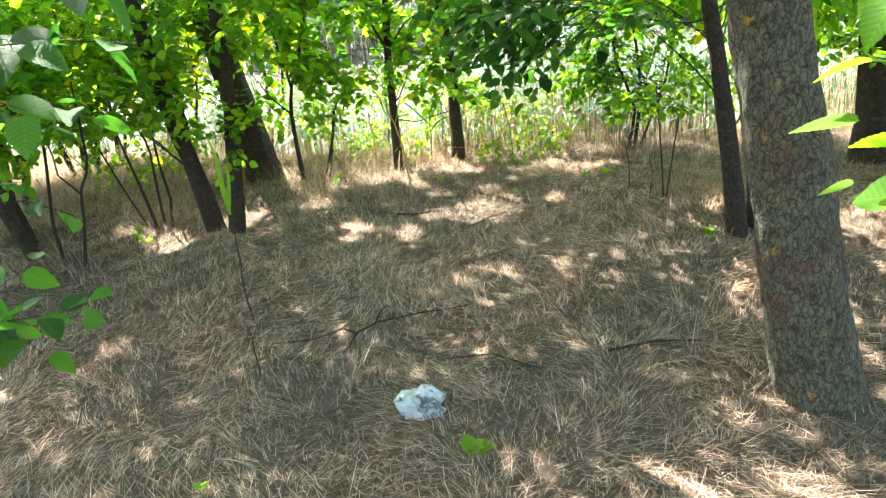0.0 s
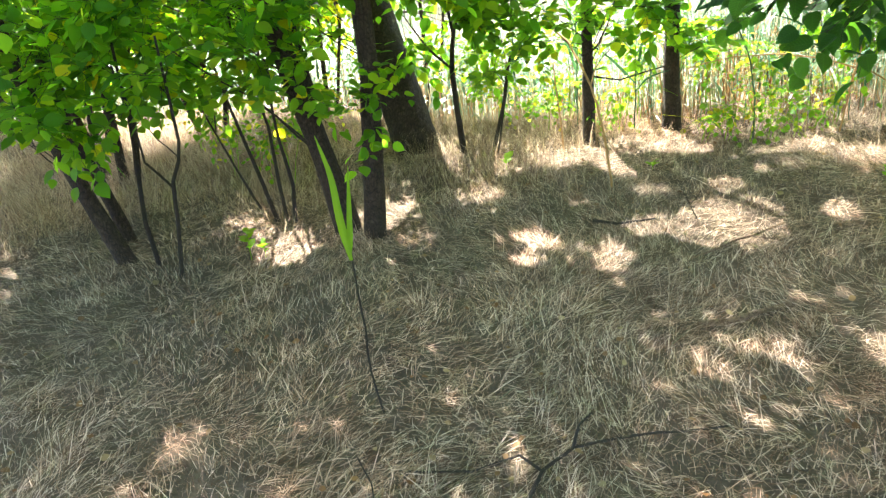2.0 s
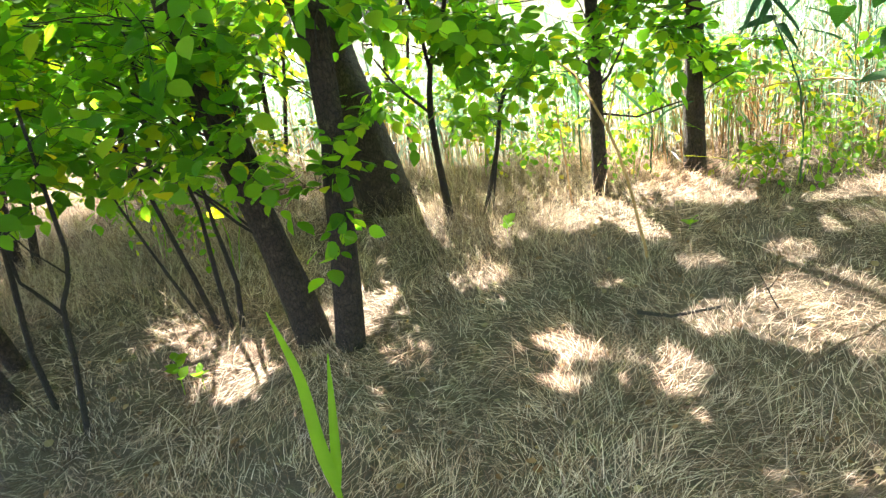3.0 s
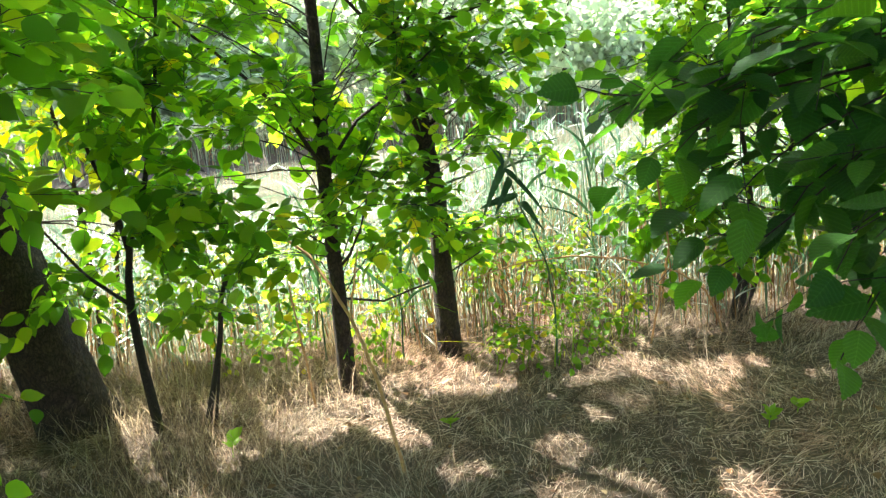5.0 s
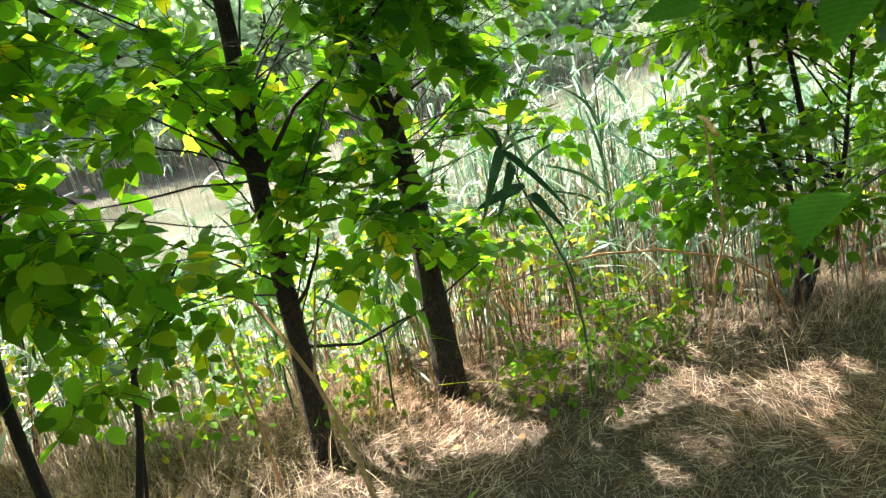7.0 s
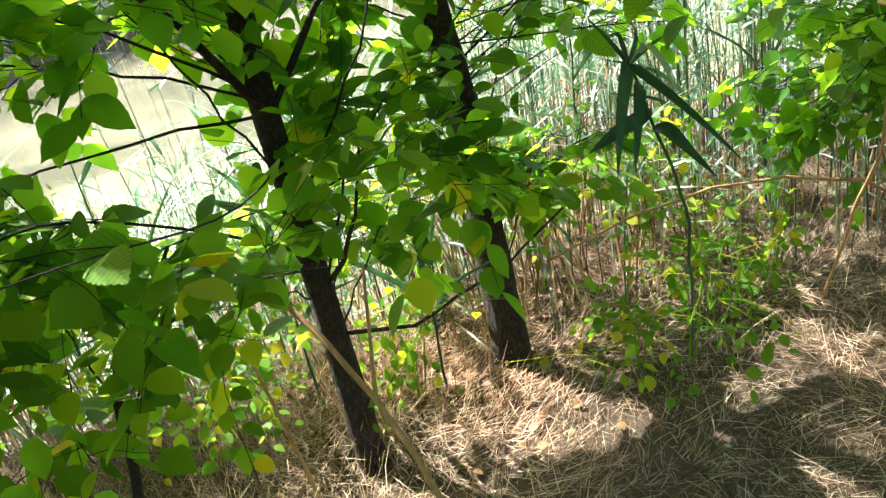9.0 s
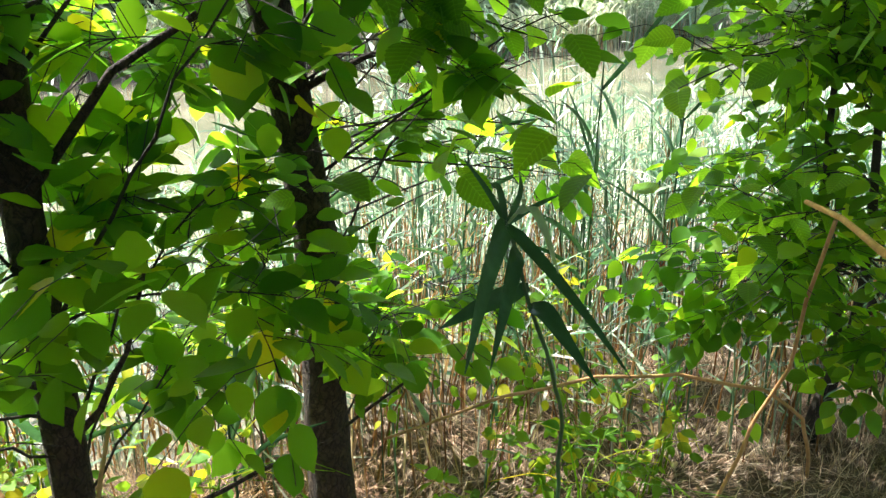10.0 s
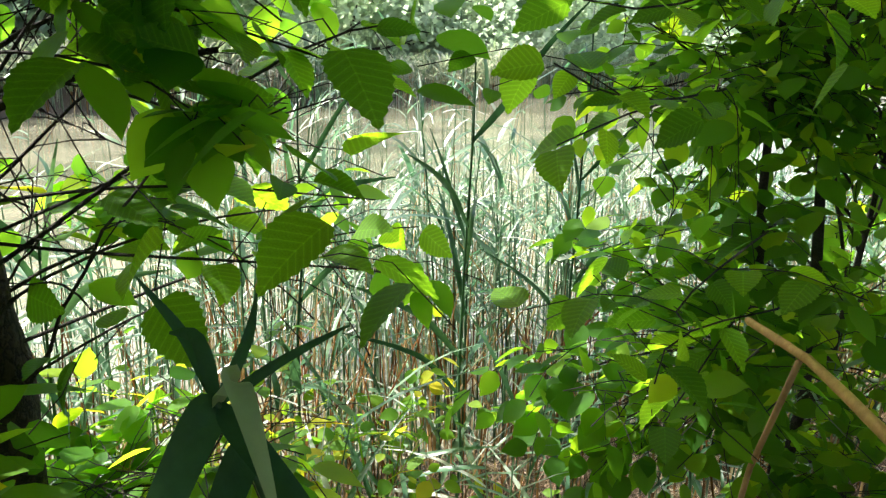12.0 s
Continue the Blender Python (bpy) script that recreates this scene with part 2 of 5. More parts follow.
class Geo:
    """Gathers vertices and faces of one mesh."""

    def __init__(self):
        self.v, self.f = [], []

    def tube(self, pts, radii, sides=6, cap=True):
        pts = [Vector(p) for p in pts]
        start = len(self.v)
        for i, p in enumerate(pts):
            d = (pts[min(i + 1, len(pts) - 1)] - pts[max(i - 1, 0)]).normalized()
            a = d.cross(Vector((0.31, 0.95, 0.05))).normalized()
            b = d.cross(a)
            for k in range(sides):
                w = 2 * math.pi * k / sides
                self.v.append(tuple(p + (math.cos(w) * a + math.sin(w) * b) * float(radii[i])))
        for i in range(len(pts) - 1):
            for k in range(sides):
                q = start + i * sides
                self.f.append((q + k, q + (k + 1) % sides, q + sides + (k + 1) % sides, q + sides + k))
        if cap:
            q = start + (len(pts) - 1) * sides
            self.f.append(tuple(range(q, q + sides)))

    def mesh(self, name, smooth=True):
        me = bpy.data.meshes.new(name)
        me.from_pydata(self.v, [], self.f)
        if smooth:
            me.polygons.foreach_set("use_smooth", [True] * len(me.polygons))
        me.update()
        return me


def part(name, data, material, parent=None, label=""):
    """Links mesh data (or a Geo) as one object under a thing or a part."""
    if isinstance(data, Geo):
        data = data.mesh(name)
    if not data.materials:
        data.materials.append(material)
    ob = new(name, data)
    ob.parent = parent
    if label:
        tagged(ob, label)
    return ob


def thing(name, place, label, category, group="", kind=""):
    ob = new(name)
    ob.location = place
    ob.empty_display_size = 0.1
    return tagged(ob, label, category, group, kind)


def local(geo, base):
    b = Vector(base)
    geo.v = [tuple(Vector(p) - b) for p in geo.v]
    return geo


def quick_mesh(name, verts, quads, smooth=True):
    """A mesh from arrays of vertices (n, 3) and four-cornered faces (m, 4)."""
    me = bpy.data.meshes.new(name)
    me.vertices.add(len(verts))
    me.vertices.foreach_set("co", np.ascontiguousarray(verts, np.float32).ravel())
    me.loops.add(quads.size)
    me.loops.foreach_set("vertex_index", np.ascontiguousarray(quads, np.int32).ravel())
    me.polygons.add(len(quads))
    me.polygons.foreach_set("loop_start", np.arange(0, quads.size, 4, dtype=np.int32))
    me.polygons.foreach_set("use_smooth", np.full(len(quads), smooth))
    me.update(calc_edges=True)
    return me


def unit(a):
    return a / np.maximum(np.linalg.norm(a, axis=-1, keepdims=True), 1e-9)


# outline of a leaf: stations along the midrib and half widths, lobes slightly raised towards the margin
def leaf_shape(stations, droop=0.12, fold=0.16, teeth=0.0):
    rows = []
    for i, (t, w) in enumerate(stations):
        z = -droop * t * t
        jag = teeth * (1 if i % 2 else -1)
        rows.append([(-w - jag, t, z, fold * w), (0.0, t, z, 0.0), (w + jag, t, z, fold * w)])
    v = np.array(rows, float).reshape(-1, 4)
    q = []
    for i in range(len(stations) - 1):
        for k in (0, 1):
            a = 3 * i + k
            q.append((a, a + 1, a + 4, a + 3))
    return v, np.array(q)


ROUND = leaf_shape(((0.0, 0.012), (0.10, 0.22), (0.30, 0.38), (0.55, 0.37), (0.78, 0.23), (0.9, 0.10), (1.02, 0.004)))
LEAN = leaf_shape(((0.0, 0.02), (0.25, 0.36), (0.6, 0.35), (1.02, 0.01)))
SIMPLE = (np.array([(0, 0, 0, 0), (0.42, 0.45, -0.04, 0), (0, 1.0, -0.1, 0), (-0.42, 0.45, 0.05, 0)], float), np.array([(0, 1, 2, 3)]))


# a flat straw: one strip, bent once
STRAW = (np.array([(-0.5, 0, 0, 0), (0.5, 0, 0, 0), (-0.45, 0.5, -0.03, 0), (0.45, 0.5, -0.03, 0), (-0.12, 1.0, -0.16, 0), (0.12, 1.0, -0.16, 0)], float), np.array([(0, 1, 3, 2), (2, 3, 5, 4)]))


def scatter(name, place, along, normal, size, shape, width=None, length=None):
    """One mesh of many leaves: each at its place, pointing along, face up to its normal."""
    tv, tq = shape
    y = unit(along)
    x = unit(np.cross(y, normal))
    z = np.cross(x, y)
    w = size if width is None else width
    ln = size if length is None else length
    v = place[:, None, :] + tv[None, :, 0, None] * (w[:, None, None] * x[:, None, :]) + tv[None, :, 1, None] * (ln[:, None, None] * y[:, None, :]) + (tv[None, :, 2, None] * ln[:, None, None] + tv[None, :, 3, None] * w[:, None, None]) * z[:, None, :]
    q = tq[None] + (np.arange(len(place)) * len(tv))[:, None, None]
    return quick_mesh(name, v.reshape(-1, 3), q.reshape(-1, 4))


# ---- lie of the land ----


def ease(a, b, t):
    t = np.clip((np.asarray(t, float) - a) / (b - a), 0, 1)
    return t * t * (3 - 2 * t)


WATER = 0.10


def shore(x):
    """Where the near bank breaks off to the pond."""
    x = np.asarray(x, float)
    return 6.9 + 0.15 * np.sin(1.3 * x) + 0.25 * ease(1.5, 4, x) + 0.3 * ease(-1.5, -4, x)


def far_shore(x):
    x = np.asarray(x, float)
    return 26 + 0.45 * np.clip(x - 5, 0, 60) + 1.2 * np.sin(0.3 * x)


def lie(x, y):
    """Height of the ground."""
    x, y = np.asarray(x, float), np.asarray(y, float)
    xc, yc = np.clip(x, -8, 8), np.clip(y, -6, 9)
    z = 0.0617 * yc - 0.0362 * xc - 0.005 + 0.14 * np.exp(-((x - 1.4) ** 2 + (y - 4.8) ** 2) / 1.3)
    z = z + 0.018 * np.sin(2.3 * x + 1.1 * y) * np.sin(1.7 * y - 0.6 * x) + 0.01 * np.sin(6.1 * x + 2.0) * np.sin(5.3 * y)
    z = z + 0.012 * np.sin(13.0 * x + 3.1 * np.sin(2.1 * y)) * np.sin(11.0 * y + 2.3 * np.sin(1.7 * x)) * np.exp(-(np.clip(np.abs(x), 0, 50) / 6) ** 4)
    s = shore(x)
    z = z - 0.85 * ease(s, s + 1.3, y)
    f = far_shore(x)
    return z + 0.95 * ease(f - 1.0, f + 1.5, y)


def clear_of_way(p, gap=0.34):
    """True where a place keeps off the line that is walked."""
    rows = np.array([r[:4] for r in ROWS])
    t = np.arange(0, 12.01, 0.1)
    way = np.stack([np.interp(t, rows[:, 0], rows[:, k]) for k in (1, 2, 3)], 1)
    return (np.linalg.norm(p[:, None, :] - way[None], axis=2) > gap).all(1)


# openings in the leaves through which the sun reaches the ground: x, y, radius of the lit spot
OPENINGS = np.array([(0.25, 4.95, .30), (1.02, 5.70, .24), (-.65, 3.34, .12), (-.07, 3.81, .12), (-1.92, 4.65, .18),
                     (-1.76, 3.29, .12), (-.31, 4.68, .13), (-1.2, 4.97, .09), (.15, 6.1, .22), (.1, 2.34, .15), (1.13, 2.69, .12),
                     (.6, 2.15, .24), (1.0, 2.1, .22), (.75, 4.9, .14), (-1.41, 5.6, .10), (-.87, 5.67, .11), (-.68, 4.6, .09),
                     (-.26, 5.65, .12), (-.71, 4.84, .11), (-.12, 4.96, .17), (-.98, 5.37, .13), (.61, 5.57, .19), (-1.2, 5.17, .10),
                     (-.48, 5.25, .09), (-.09, 5.35, .12), (-1.09, 4.62, .07), (.29, 5.39, .15), (.95, 5.35, .12), (1.25, 5.35, .12), (1.3, 5.75, .14), (.6, 5.95, .11), (1.5, 5.5, .1)])
OPENINGS = np.concatenate([OPENINGS, [(-1.35 + 0.36 * k, 5.95 + 0.14 * math.sin(2.1 * k), 0.13 + 0.05 * math.cos(3 * k)) for k in range(7)]])


def shaded(p, share=1.0):
    """False for leaves that would stand between the sun and one of the lit spots."""
    s = np.array(SUN)
    g = p - s[None] * ((p[:, 2] - 0.3) / s[2])[:, None]
    d = np.linalg.norm(g[:, None, :2] - OPENINGS[None, :, :2], axis=2) / OPENINGS[None, :, 2]
    return (d > share).all(1)


# ---- plants ----


def on_path(path, z):
    for a, b in zip(path, path[1:]):
        if a[2] <= z <= b[2]:
            k = (z - a[2]) / max(b[2] - a[2], 1e-6)
            return np.array([a[i] + k * (b[i] - a[i]) for i in range(4)])
    return np.array(path[-1] if z > path[-1][2] else path[0], float)


class Twigs:
    """Twigs and leaves of one plant, gathered while it grows."""

    def __init__(self, seed):
        self.rng = np.random.default_rng(seed)
        self.geo = Geo()
        self.p, self.d, self.n, self.s = [], [], [], []

    def leaf(self, p, d, size, flat=0.45):
        r = self.rng
        self.p.append(p)
        self.d.append(d / np.linalg.norm(d))
        self.n.append(np.array((0, 0, 1.0)) + r.normal(0, flat, 3))
        self.s.append(size * r.uniform(0.6, 1.2))

    def spray(self, a, tip, size, r0=None, bare=0.3, step=0.05, side=2, lift=0.12):
        """A twig from a to tip with leaves along its outer part and side shoots."""
        r = self.rng
        a, tip = np.array(a, float), np.array(tip, float)
        ln = np.linalg.norm(tip - a)
        m1 = a + (tip - a) * 0.35 + np.array((0, 0, lift * ln)) + r.normal(0, 0.09 * ln, 3)
        m2 = a + (tip - a) * 0.7 + np.array((0, 0, lift * ln)) + r.normal(0, 0.09 * ln, 3)
        t = np.linspace(0, 1, 8)[:, None]
        pts = (1 - t) ** 3 * a + 3 * t * (1 - t) ** 2 * m1 + 3 * t * t * (1 - t) * m2 + t ** 3 * tip
        r0 = r0 or 0.0007 + 0.0010 * ln
        if side or ln > 0.4:
            self.geo.tube(pts, [r0 + (0.0012 - r0) * k / 7 for k in range(8)], 5)
        else:
            self.geo.tube(pts[[0, 2, 4, 7]], [r0, 0.8 * r0, 0.7 * r0, 0.001], 3)
        n = max(2, int(ln * (1 - bare) / step))
        flip = 1
        for k in np.linspace(bare, 1, n):
            i = min(int(k * 7), 6)
            u = k * 7 - i
            p = pts[i] + u * (pts[i + 1] - pts[i])
            tan = unit(pts[i + 1] - pts[i])
            out = np.cross(tan, (0, 0, 1.0)) * flip
            flip = -flip
            d = 0.55 * tan + 0.8 * out + r.normal(0, 0.3, 3) + np.array((0, 0, -0.22))
            self.leaf(p + 0.012 * unit(d), d, size)
        for k in range(side):
            u = r.uniform(max(bare, 0.25), 0.9)
            i = int(u * 7)
            tan = unit(pts[min(i + 1, 7)] - pts[i])
            out = unit(np.cross(tan, (0, 0, 1.0)) * r.choice((-1, 1)) + 0.6 * tan + r.normal(0, 0.25, 3))
            self.spray(pts[i], pts[i] + out * r.uniform(0.12, 0.3), size, 0.0013, 0.15, step, 0)

    def crown(self, path, centre, radii, count, size, rise=0.45, side=2, step=0.042):
        """Boughs from the trunk's line, and twigs from them to tips spread through an egg of air."""
        r = self.rng
        v = unit(r.normal(0, 1, (count, 3))) * r.uniform(0.1, 1, (count, 1)) ** 0.4
        tips = np.array(centre) + v * np.array(radii)
        order = np.argsort(np.arctan2(tips[:, 1] - centre[1], tips[:, 0] - centre[0]) + 0.6 * r.normal(0, 1, count))
        for k in range(0, count, 5):
            some = tips[order[k:k + 5]]
            mid = some.mean(0)
            z = mid[2] - rise * r.uniform(-0.3, 1.3) * math.hypot(mid[0] - path[0][0], mid[1] - path[0][1]) - r.uniform(0, 0.4)
            z = min(max(z, path[0][2] + r.uniform(0.25, 0.7)), path[-1][2])
            foot = on_path(path, z)[:3]
            ln = np.linalg.norm(mid - foot)
            bend = (foot + mid) / 2 + np.array((0, 0, 0.14 * ln)) + r.normal(0, 0.08 * ln, 3)
            t = np.linspace(0, 1, 9)[:, None]
            bough = (1 - t) ** 2 * foot + 2 * t * (1 - t) * bend + t * t * mid + r.normal(0, 0.012 * ln, (9, 3)) * np.sin(math.pi * t)
            self.geo.tube(bough, np.linspace(0.0018 + 0.0035 * ln, 0.0016, 9), 6)
            for tip in some:
                u = int(r.integers(4, 9))
                self.spray(bough[u], tip, size, side=side, step=0.68 * step, bare=0.08)

    def leaves(self):
        return [np.array(k) for k in (self.p, self.d, self.n, self.s)]


def clump(rng, tips, per, spread, size):
    """Leaves in loose clumps round twig tips."""
    tips = np.repeat(np.array(tips), per, 0)
    p = tips + rng.normal(0, spread, tips.shape)
    d = rng.normal(0, 1, p.shape)
    d[:, 2] -= 0.3
    nrm = rng.normal(0, 0.55, p.shape) + np.array((0, 0, 1.0))
    return p, d, nrm, size * rng.uniform(0.6, 1.3, len(p))


def trunk_geo(path, sides=14, rough=0.06, rings=26, seed=0):
    """A trunk along a line of (x, y, z, radius), uneven and flared at the foot."""
    g = Geo()
    zs = np.linspace(path[0][2], path[-1][2], rings)
    pts = [on_path(path, z) for z in zs]
    g.tube([p[:3] for p in pts], [p[3] for p in pts], sides)
    out = []
    for i, v in enumerate(g.v):
        p = pts[min(i // sides, rings - 1)]
        c = Vector(p[:3])
        k = noise.noise(Vector((v[0] * 9 + seed, v[1] * 9, v[2] * 3))) * rough + noise.noise(Vector((v[0] * 30, v[1] * 30 + seed, v[2] * 9))) * rough * 0.6
        k -= abs(noise.noise(Vector((v[0] * 55 + seed, v[1] * 55, v[2] * 19)))) * rough * 0.7
        out.append(tuple(c + (Vector(v) - c) * (1 + 2 * k)))
    g.v = out
    return g


def limb_geo(pts, r0, r1, sides=7):
    g = Geo()
    n = len(pts)
    fine = []
    for i in range(n - 1):
        for k in range(4):
            fine.append(Vector(pts[i]).lerp(Vector(pts[i + 1]), k / 4))
    fine.append(Vector(pts[-1]))
    for i, p in enumerate(fine):
        p += Vector((noise.noise(p * 7), noise.noise(p * 7 + Vector((9, 0, 0))), 0)) * 0.012
    g.tube(fine, [r0 + (r1 - r0) * i / (len(fine) - 1) for i in range(len(fine))], sides)
    return g


def tree(name, path, label, category, bark, crowns=(), limbs=(), canopy=None, seed=1, leaf=None, group="", sides=14, rings=26, rough=0.06, keep=1.0, twig_side=2, over=False):
    """Trunk, limbs, twigs and leaves. crowns: (centre, radii, twigs, leaf length); canopy: (centre, radii, tips, leaves a tip, spread, leaf length)."""
    base = Vector(path[0][:3])
    ob = thing(name, base, label, category, group)
    part("trunk", local(trunk_geo(path, sides, rough, rings, seed), base), bark, ob)
    for pts, r0, r1 in limbs:
        part("limb", local(limb_geo(pts, r0, r1), base), bark, ob)
    tw = Twigs(seed)
    lines = [path] + [[(*q, r0 + (r1 - r0) * i / (len(pts) - 1)) for i, q in enumerate(pts)] for pts, r0, r1 in limbs if pts[-1][2] > pts[0][2] + 0.2]
    for c in crowns:
        line = lines[c[4]] if len(c) > 4 else path
        tw.crown(line, *c[:4], side=twig_side)
    if tw.p:
        p, d, nrm, s = tw.leaves()
        ok = clear_of_way(p) & shaded(p, keep)
        tagged(part("branching", local(tw.geo, base), twig_mat, ob), kind="stuff")
        tagged(part("foliage", scatter("leaves", p[ok] - np.array(base), d[ok], nrm[ok], s[ok], ROUND, width=s[ok] * 0.95), leaf or leaf_mat, ob), kind="stuff")
    # crown above the view, added and shaped to throw shade on the ground
    if canopy:
        rng = np.random.default_rng(seed + 100)
        centre, radii, tips, per, spread, size = canopy
        v = unit(rng.normal(0, 1, (tips, 3))) * (rng.uniform(0.15, 1, (tips, 1)) ** 0.4)
        tp = np.array(centre) + v * np.array(radii)
        g = Geo()
        for q in tp[:: max(1, tips // 60)]:
            a = on_path(path, min(path[-1][2], max(path[0][2] + 2.2, q[2] - 0.5 * np.linalg.norm((q - np.array(path[-1][:3]))[:2]))))
            m = (a[:3] + q) / 2 + np.array((0, 0, 0.15))
            g.tube([a[:3], m, q], [max(0.012, 0.4 * a[3]), 0.012, 0.004], 5)
        tagged(part("bough_work", local(g, base), bark, ob), kind="stuff")
        p, d, nrm, s = clump(rng, tp, per, spread, size)
        ok = shaded(p, keep) & (p[:, 2] > 2.3) & (over | (p[:, 1] < 5.5 + 0.6 * (p[:, 2] - 1.5)))
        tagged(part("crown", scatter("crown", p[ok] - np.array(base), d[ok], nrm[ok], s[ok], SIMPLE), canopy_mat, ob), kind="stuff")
    return ob

# ---- ground, pond, far bank ----


def land():
    """One sheet of ground: fine under the walk, coarse to the horizon."""
    xs = np.unique(np.concatenate([np.linspace(-6, 6, 131), np.linspace(-60, 60, 81), np.linspace(-600, 600, 41)]).round(3))
    ys = np.unique(np.concatenate([np.linspace(-1, 8, 101), np.linspace(-30, 80, 81), np.linspace(-600, 600, 41)]).round(3))
    gx, gy = np.meshgrid(xs, ys)
    v = np.stack([gx, gy, lie(gx, gy)], 2).reshape(-1, 3)
    n, m = len(xs), len(ys)
    i, j = np.meshgrid(np.arange(n - 1), np.arange(m - 1))
    a = (j * n + i).ravel()
    me = quick_mesh("ground", v, np.stack([a, a + 1, a + n + 1, a + n], 1))
    ob = part("ground", me, ground_mat)
    return tagged(ob, "uneven woodland ground matted with dry straw-coloured grass", "ground", kind="structure")


land()
xs = np.linspace(-90, 120, 22)
wv = np.array([(x, y, WATER) for y in (6.4, 12, 20, 30, 60, 100) for x in xs])
wq = np.array([(r * 22 + k, r * 22 + k + 1, r * 22 + k + 23, r * 22 + k + 22) for r in range(5) for k in range(21)])
tagged(part("water", quick_mesh("water", wv, wq), water_mat), "still greenish pond water with bright sky reflected in it", "water", kind="structure")


def combed(x, y, rng, loose=0.7):
    """Direction in which the flattened grass lies: it turns slowly from swathe to swathe."""
    a = 2.2 * np.sin(0.9 * x + 0.7 * y + 1.3 * np.sin(1.1 * y)) + 1.6 * np.sin(2.3 * x - 1.9 * y + 0.8) + 0.9 * np.sin(5.1 * x + 4.3 * y)
    return a + rng.normal(0, loose, len(x))


def blades(name, p, height, width, lean_min, lean_max, material, label, seed, category="grass", swathe=False):
    rng = np.random.default_rng(seed)
    n = len(p)
    az = combed(p[:, 0], p[:, 1], rng) if swathe else rng.uniform(0, 2 * math.pi, n)
    lean = rng.uniform(lean_min, lean_max, n)
    d = np.stack([np.cos(az) * np.sin(lean), np.sin(az) * np.sin(lean), np.cos(lean)], 1)
    nrm = np.stack([-np.cos(az) * np.cos(lean), -np.sin(az) * np.cos(lean), np.sin(lean)], 1) * -1 + rng.normal(0, 0.25, (n, 3))
    h = height * rng.uniform(0.5, 1.3, n)
    me = scatter(name, p, d, -nrm, h, STRAW, width=width * rng.uniform(0.6, 1.4, n), length=h)
    return tagged(part(name, me, material), label, category, kind="stuff")


rng = np.random.default_rng(5)
# matted short grass, denser where the walk passes, in loose tufts
n = 330000
gx, gy = rng.uniform(-4.8, 4.0, n), rng.uniform(0.3, 7.0, n)
tuft = np.array([noise.noise(Vector((x * 2.2, y * 2.2, 0.0))) + 0.6 * noise.noise(Vector((x * 7, y * 7, 3.0))) for x, y in zip(gx, gy)])
near = np.exp(-((gx + 0.2) / 3.2) ** 2)
ok = (rng.uniform(0, 1, n) < (0.55 + 0.45 * near)) & (gy < shore(gx) - 0.05)
gx, gy, tuft = gx[ok], gy[ok], tuft[ok]
p = np.stack([gx, gy, lie(gx, gy) - 0.004], 1)
flat = tuft < 0.25
blades("matted_grass", p[flat] + np.array((0, 0, 0.006)), 0.085, 0.0019, 1.05, 1.52, grass_mat, "matted dry straw-coloured grass lying on the ground", 6, swathe=True)
blades("dry_grass", p[~flat], 0.055, 0.0021, 0.25, 1.25, grass_mat, "short dry grass tufts bleached to straw", 7)
n = 50000
gx, gy = rng.uniform(-4.8, 4.0, n), rng.uniform(0.3, 7.0, n)
p = np.stack([gx, gy, lie(gx, gy) - 0.003], 1)
blades("grass_stubble", p, 0.045, 0.002, 0.05, 0.9, grass_mat, "short upright dry grass stubble", 8)
# tussocks: longer blades that lean together
nt = 2400
tx, ty = rng.uniform(-5, 4.2, nt), rng.uniform(0.3, 6.7, nt)
az, big = combed(tx, ty, rng, 0.9), rng.uniform(0.5, 1.6, nt) ** 1.6
k = np.repeat(np.arange(nt), 26)
a = az[k] + rng.normal(0, 0.8, len(k))
lean = np.clip(rng.normal(0.95, 0.35, len(k)), 0.1, 1.5)
p = np.stack([tx[k] + rng.normal(0, 0.022, len(k)) * big[k], ty[k] + rng.normal(0, 0.022, len(k)) * big[k]], 1)
p = np.concatenate([p, lie(p[:, 0], p[:, 1])[:, None] - 0.005], 1)
d = np.stack([np.cos(a) * np.sin(lean), np.sin(a) * np.sin(lean), np.cos(lean)], 1)
h = 0.08 * big[k] * rng.uniform(0.5, 1.3, len(k))
me = scatter("grass_tussocks", p, d, np.array((0, 0, 1.0)) + rng.normal(0, 0.3, (len(k), 3)), h, STRAW, width=0.0022 * rng.uniform(0.6, 1.4, len(k)), length=h)
tagged(part("grass_tussocks", me, grass_mat), "flattened tussocks of dry bleached grass", "grass", kind="stuff")
# tall dry grass along the bank and among the thicket
n = 115000
gx, gy = rng.uniform(-5.5, 4.0, n), rng.uniform(4.4, 7.3, n)
left = ease(-1.75, -2.3, gx) * ease(4.75, 5.3, gy + 0.25 * np.sin(3 * gx))
bank = ease(5.75, 6.3, gy + 0.15 * np.sin(4 * gx)) * ease(0.1, -0.5, gx)
edge = ease(6.35, 6.75, gy) * 0.2
heap = 0.8 * np.exp(-((gx + 1.05) ** 2 + (gy - 5.85) ** 2) / 0.16) + 0.45 * np.exp(-((gx - 1.6) ** 2 + (gy - 6.3) ** 2) / 0.12)
ok = rng.uniform(0, 1, n) < np.maximum.reduce([0.75 * left, 0.8 * bank, edge, heap])
ok &= gy < shore(gx) + 0.15
gx, gy = gx[ok], gy[ok]
p = np.stack([gx, gy, lie(gx, gy) - 0.01], 1)
blades("tall_dry_grass", p, 0.19, 0.0018, 0.25, 1.15, tall_mat, "knee-high dry brown grass along the bank", 9)
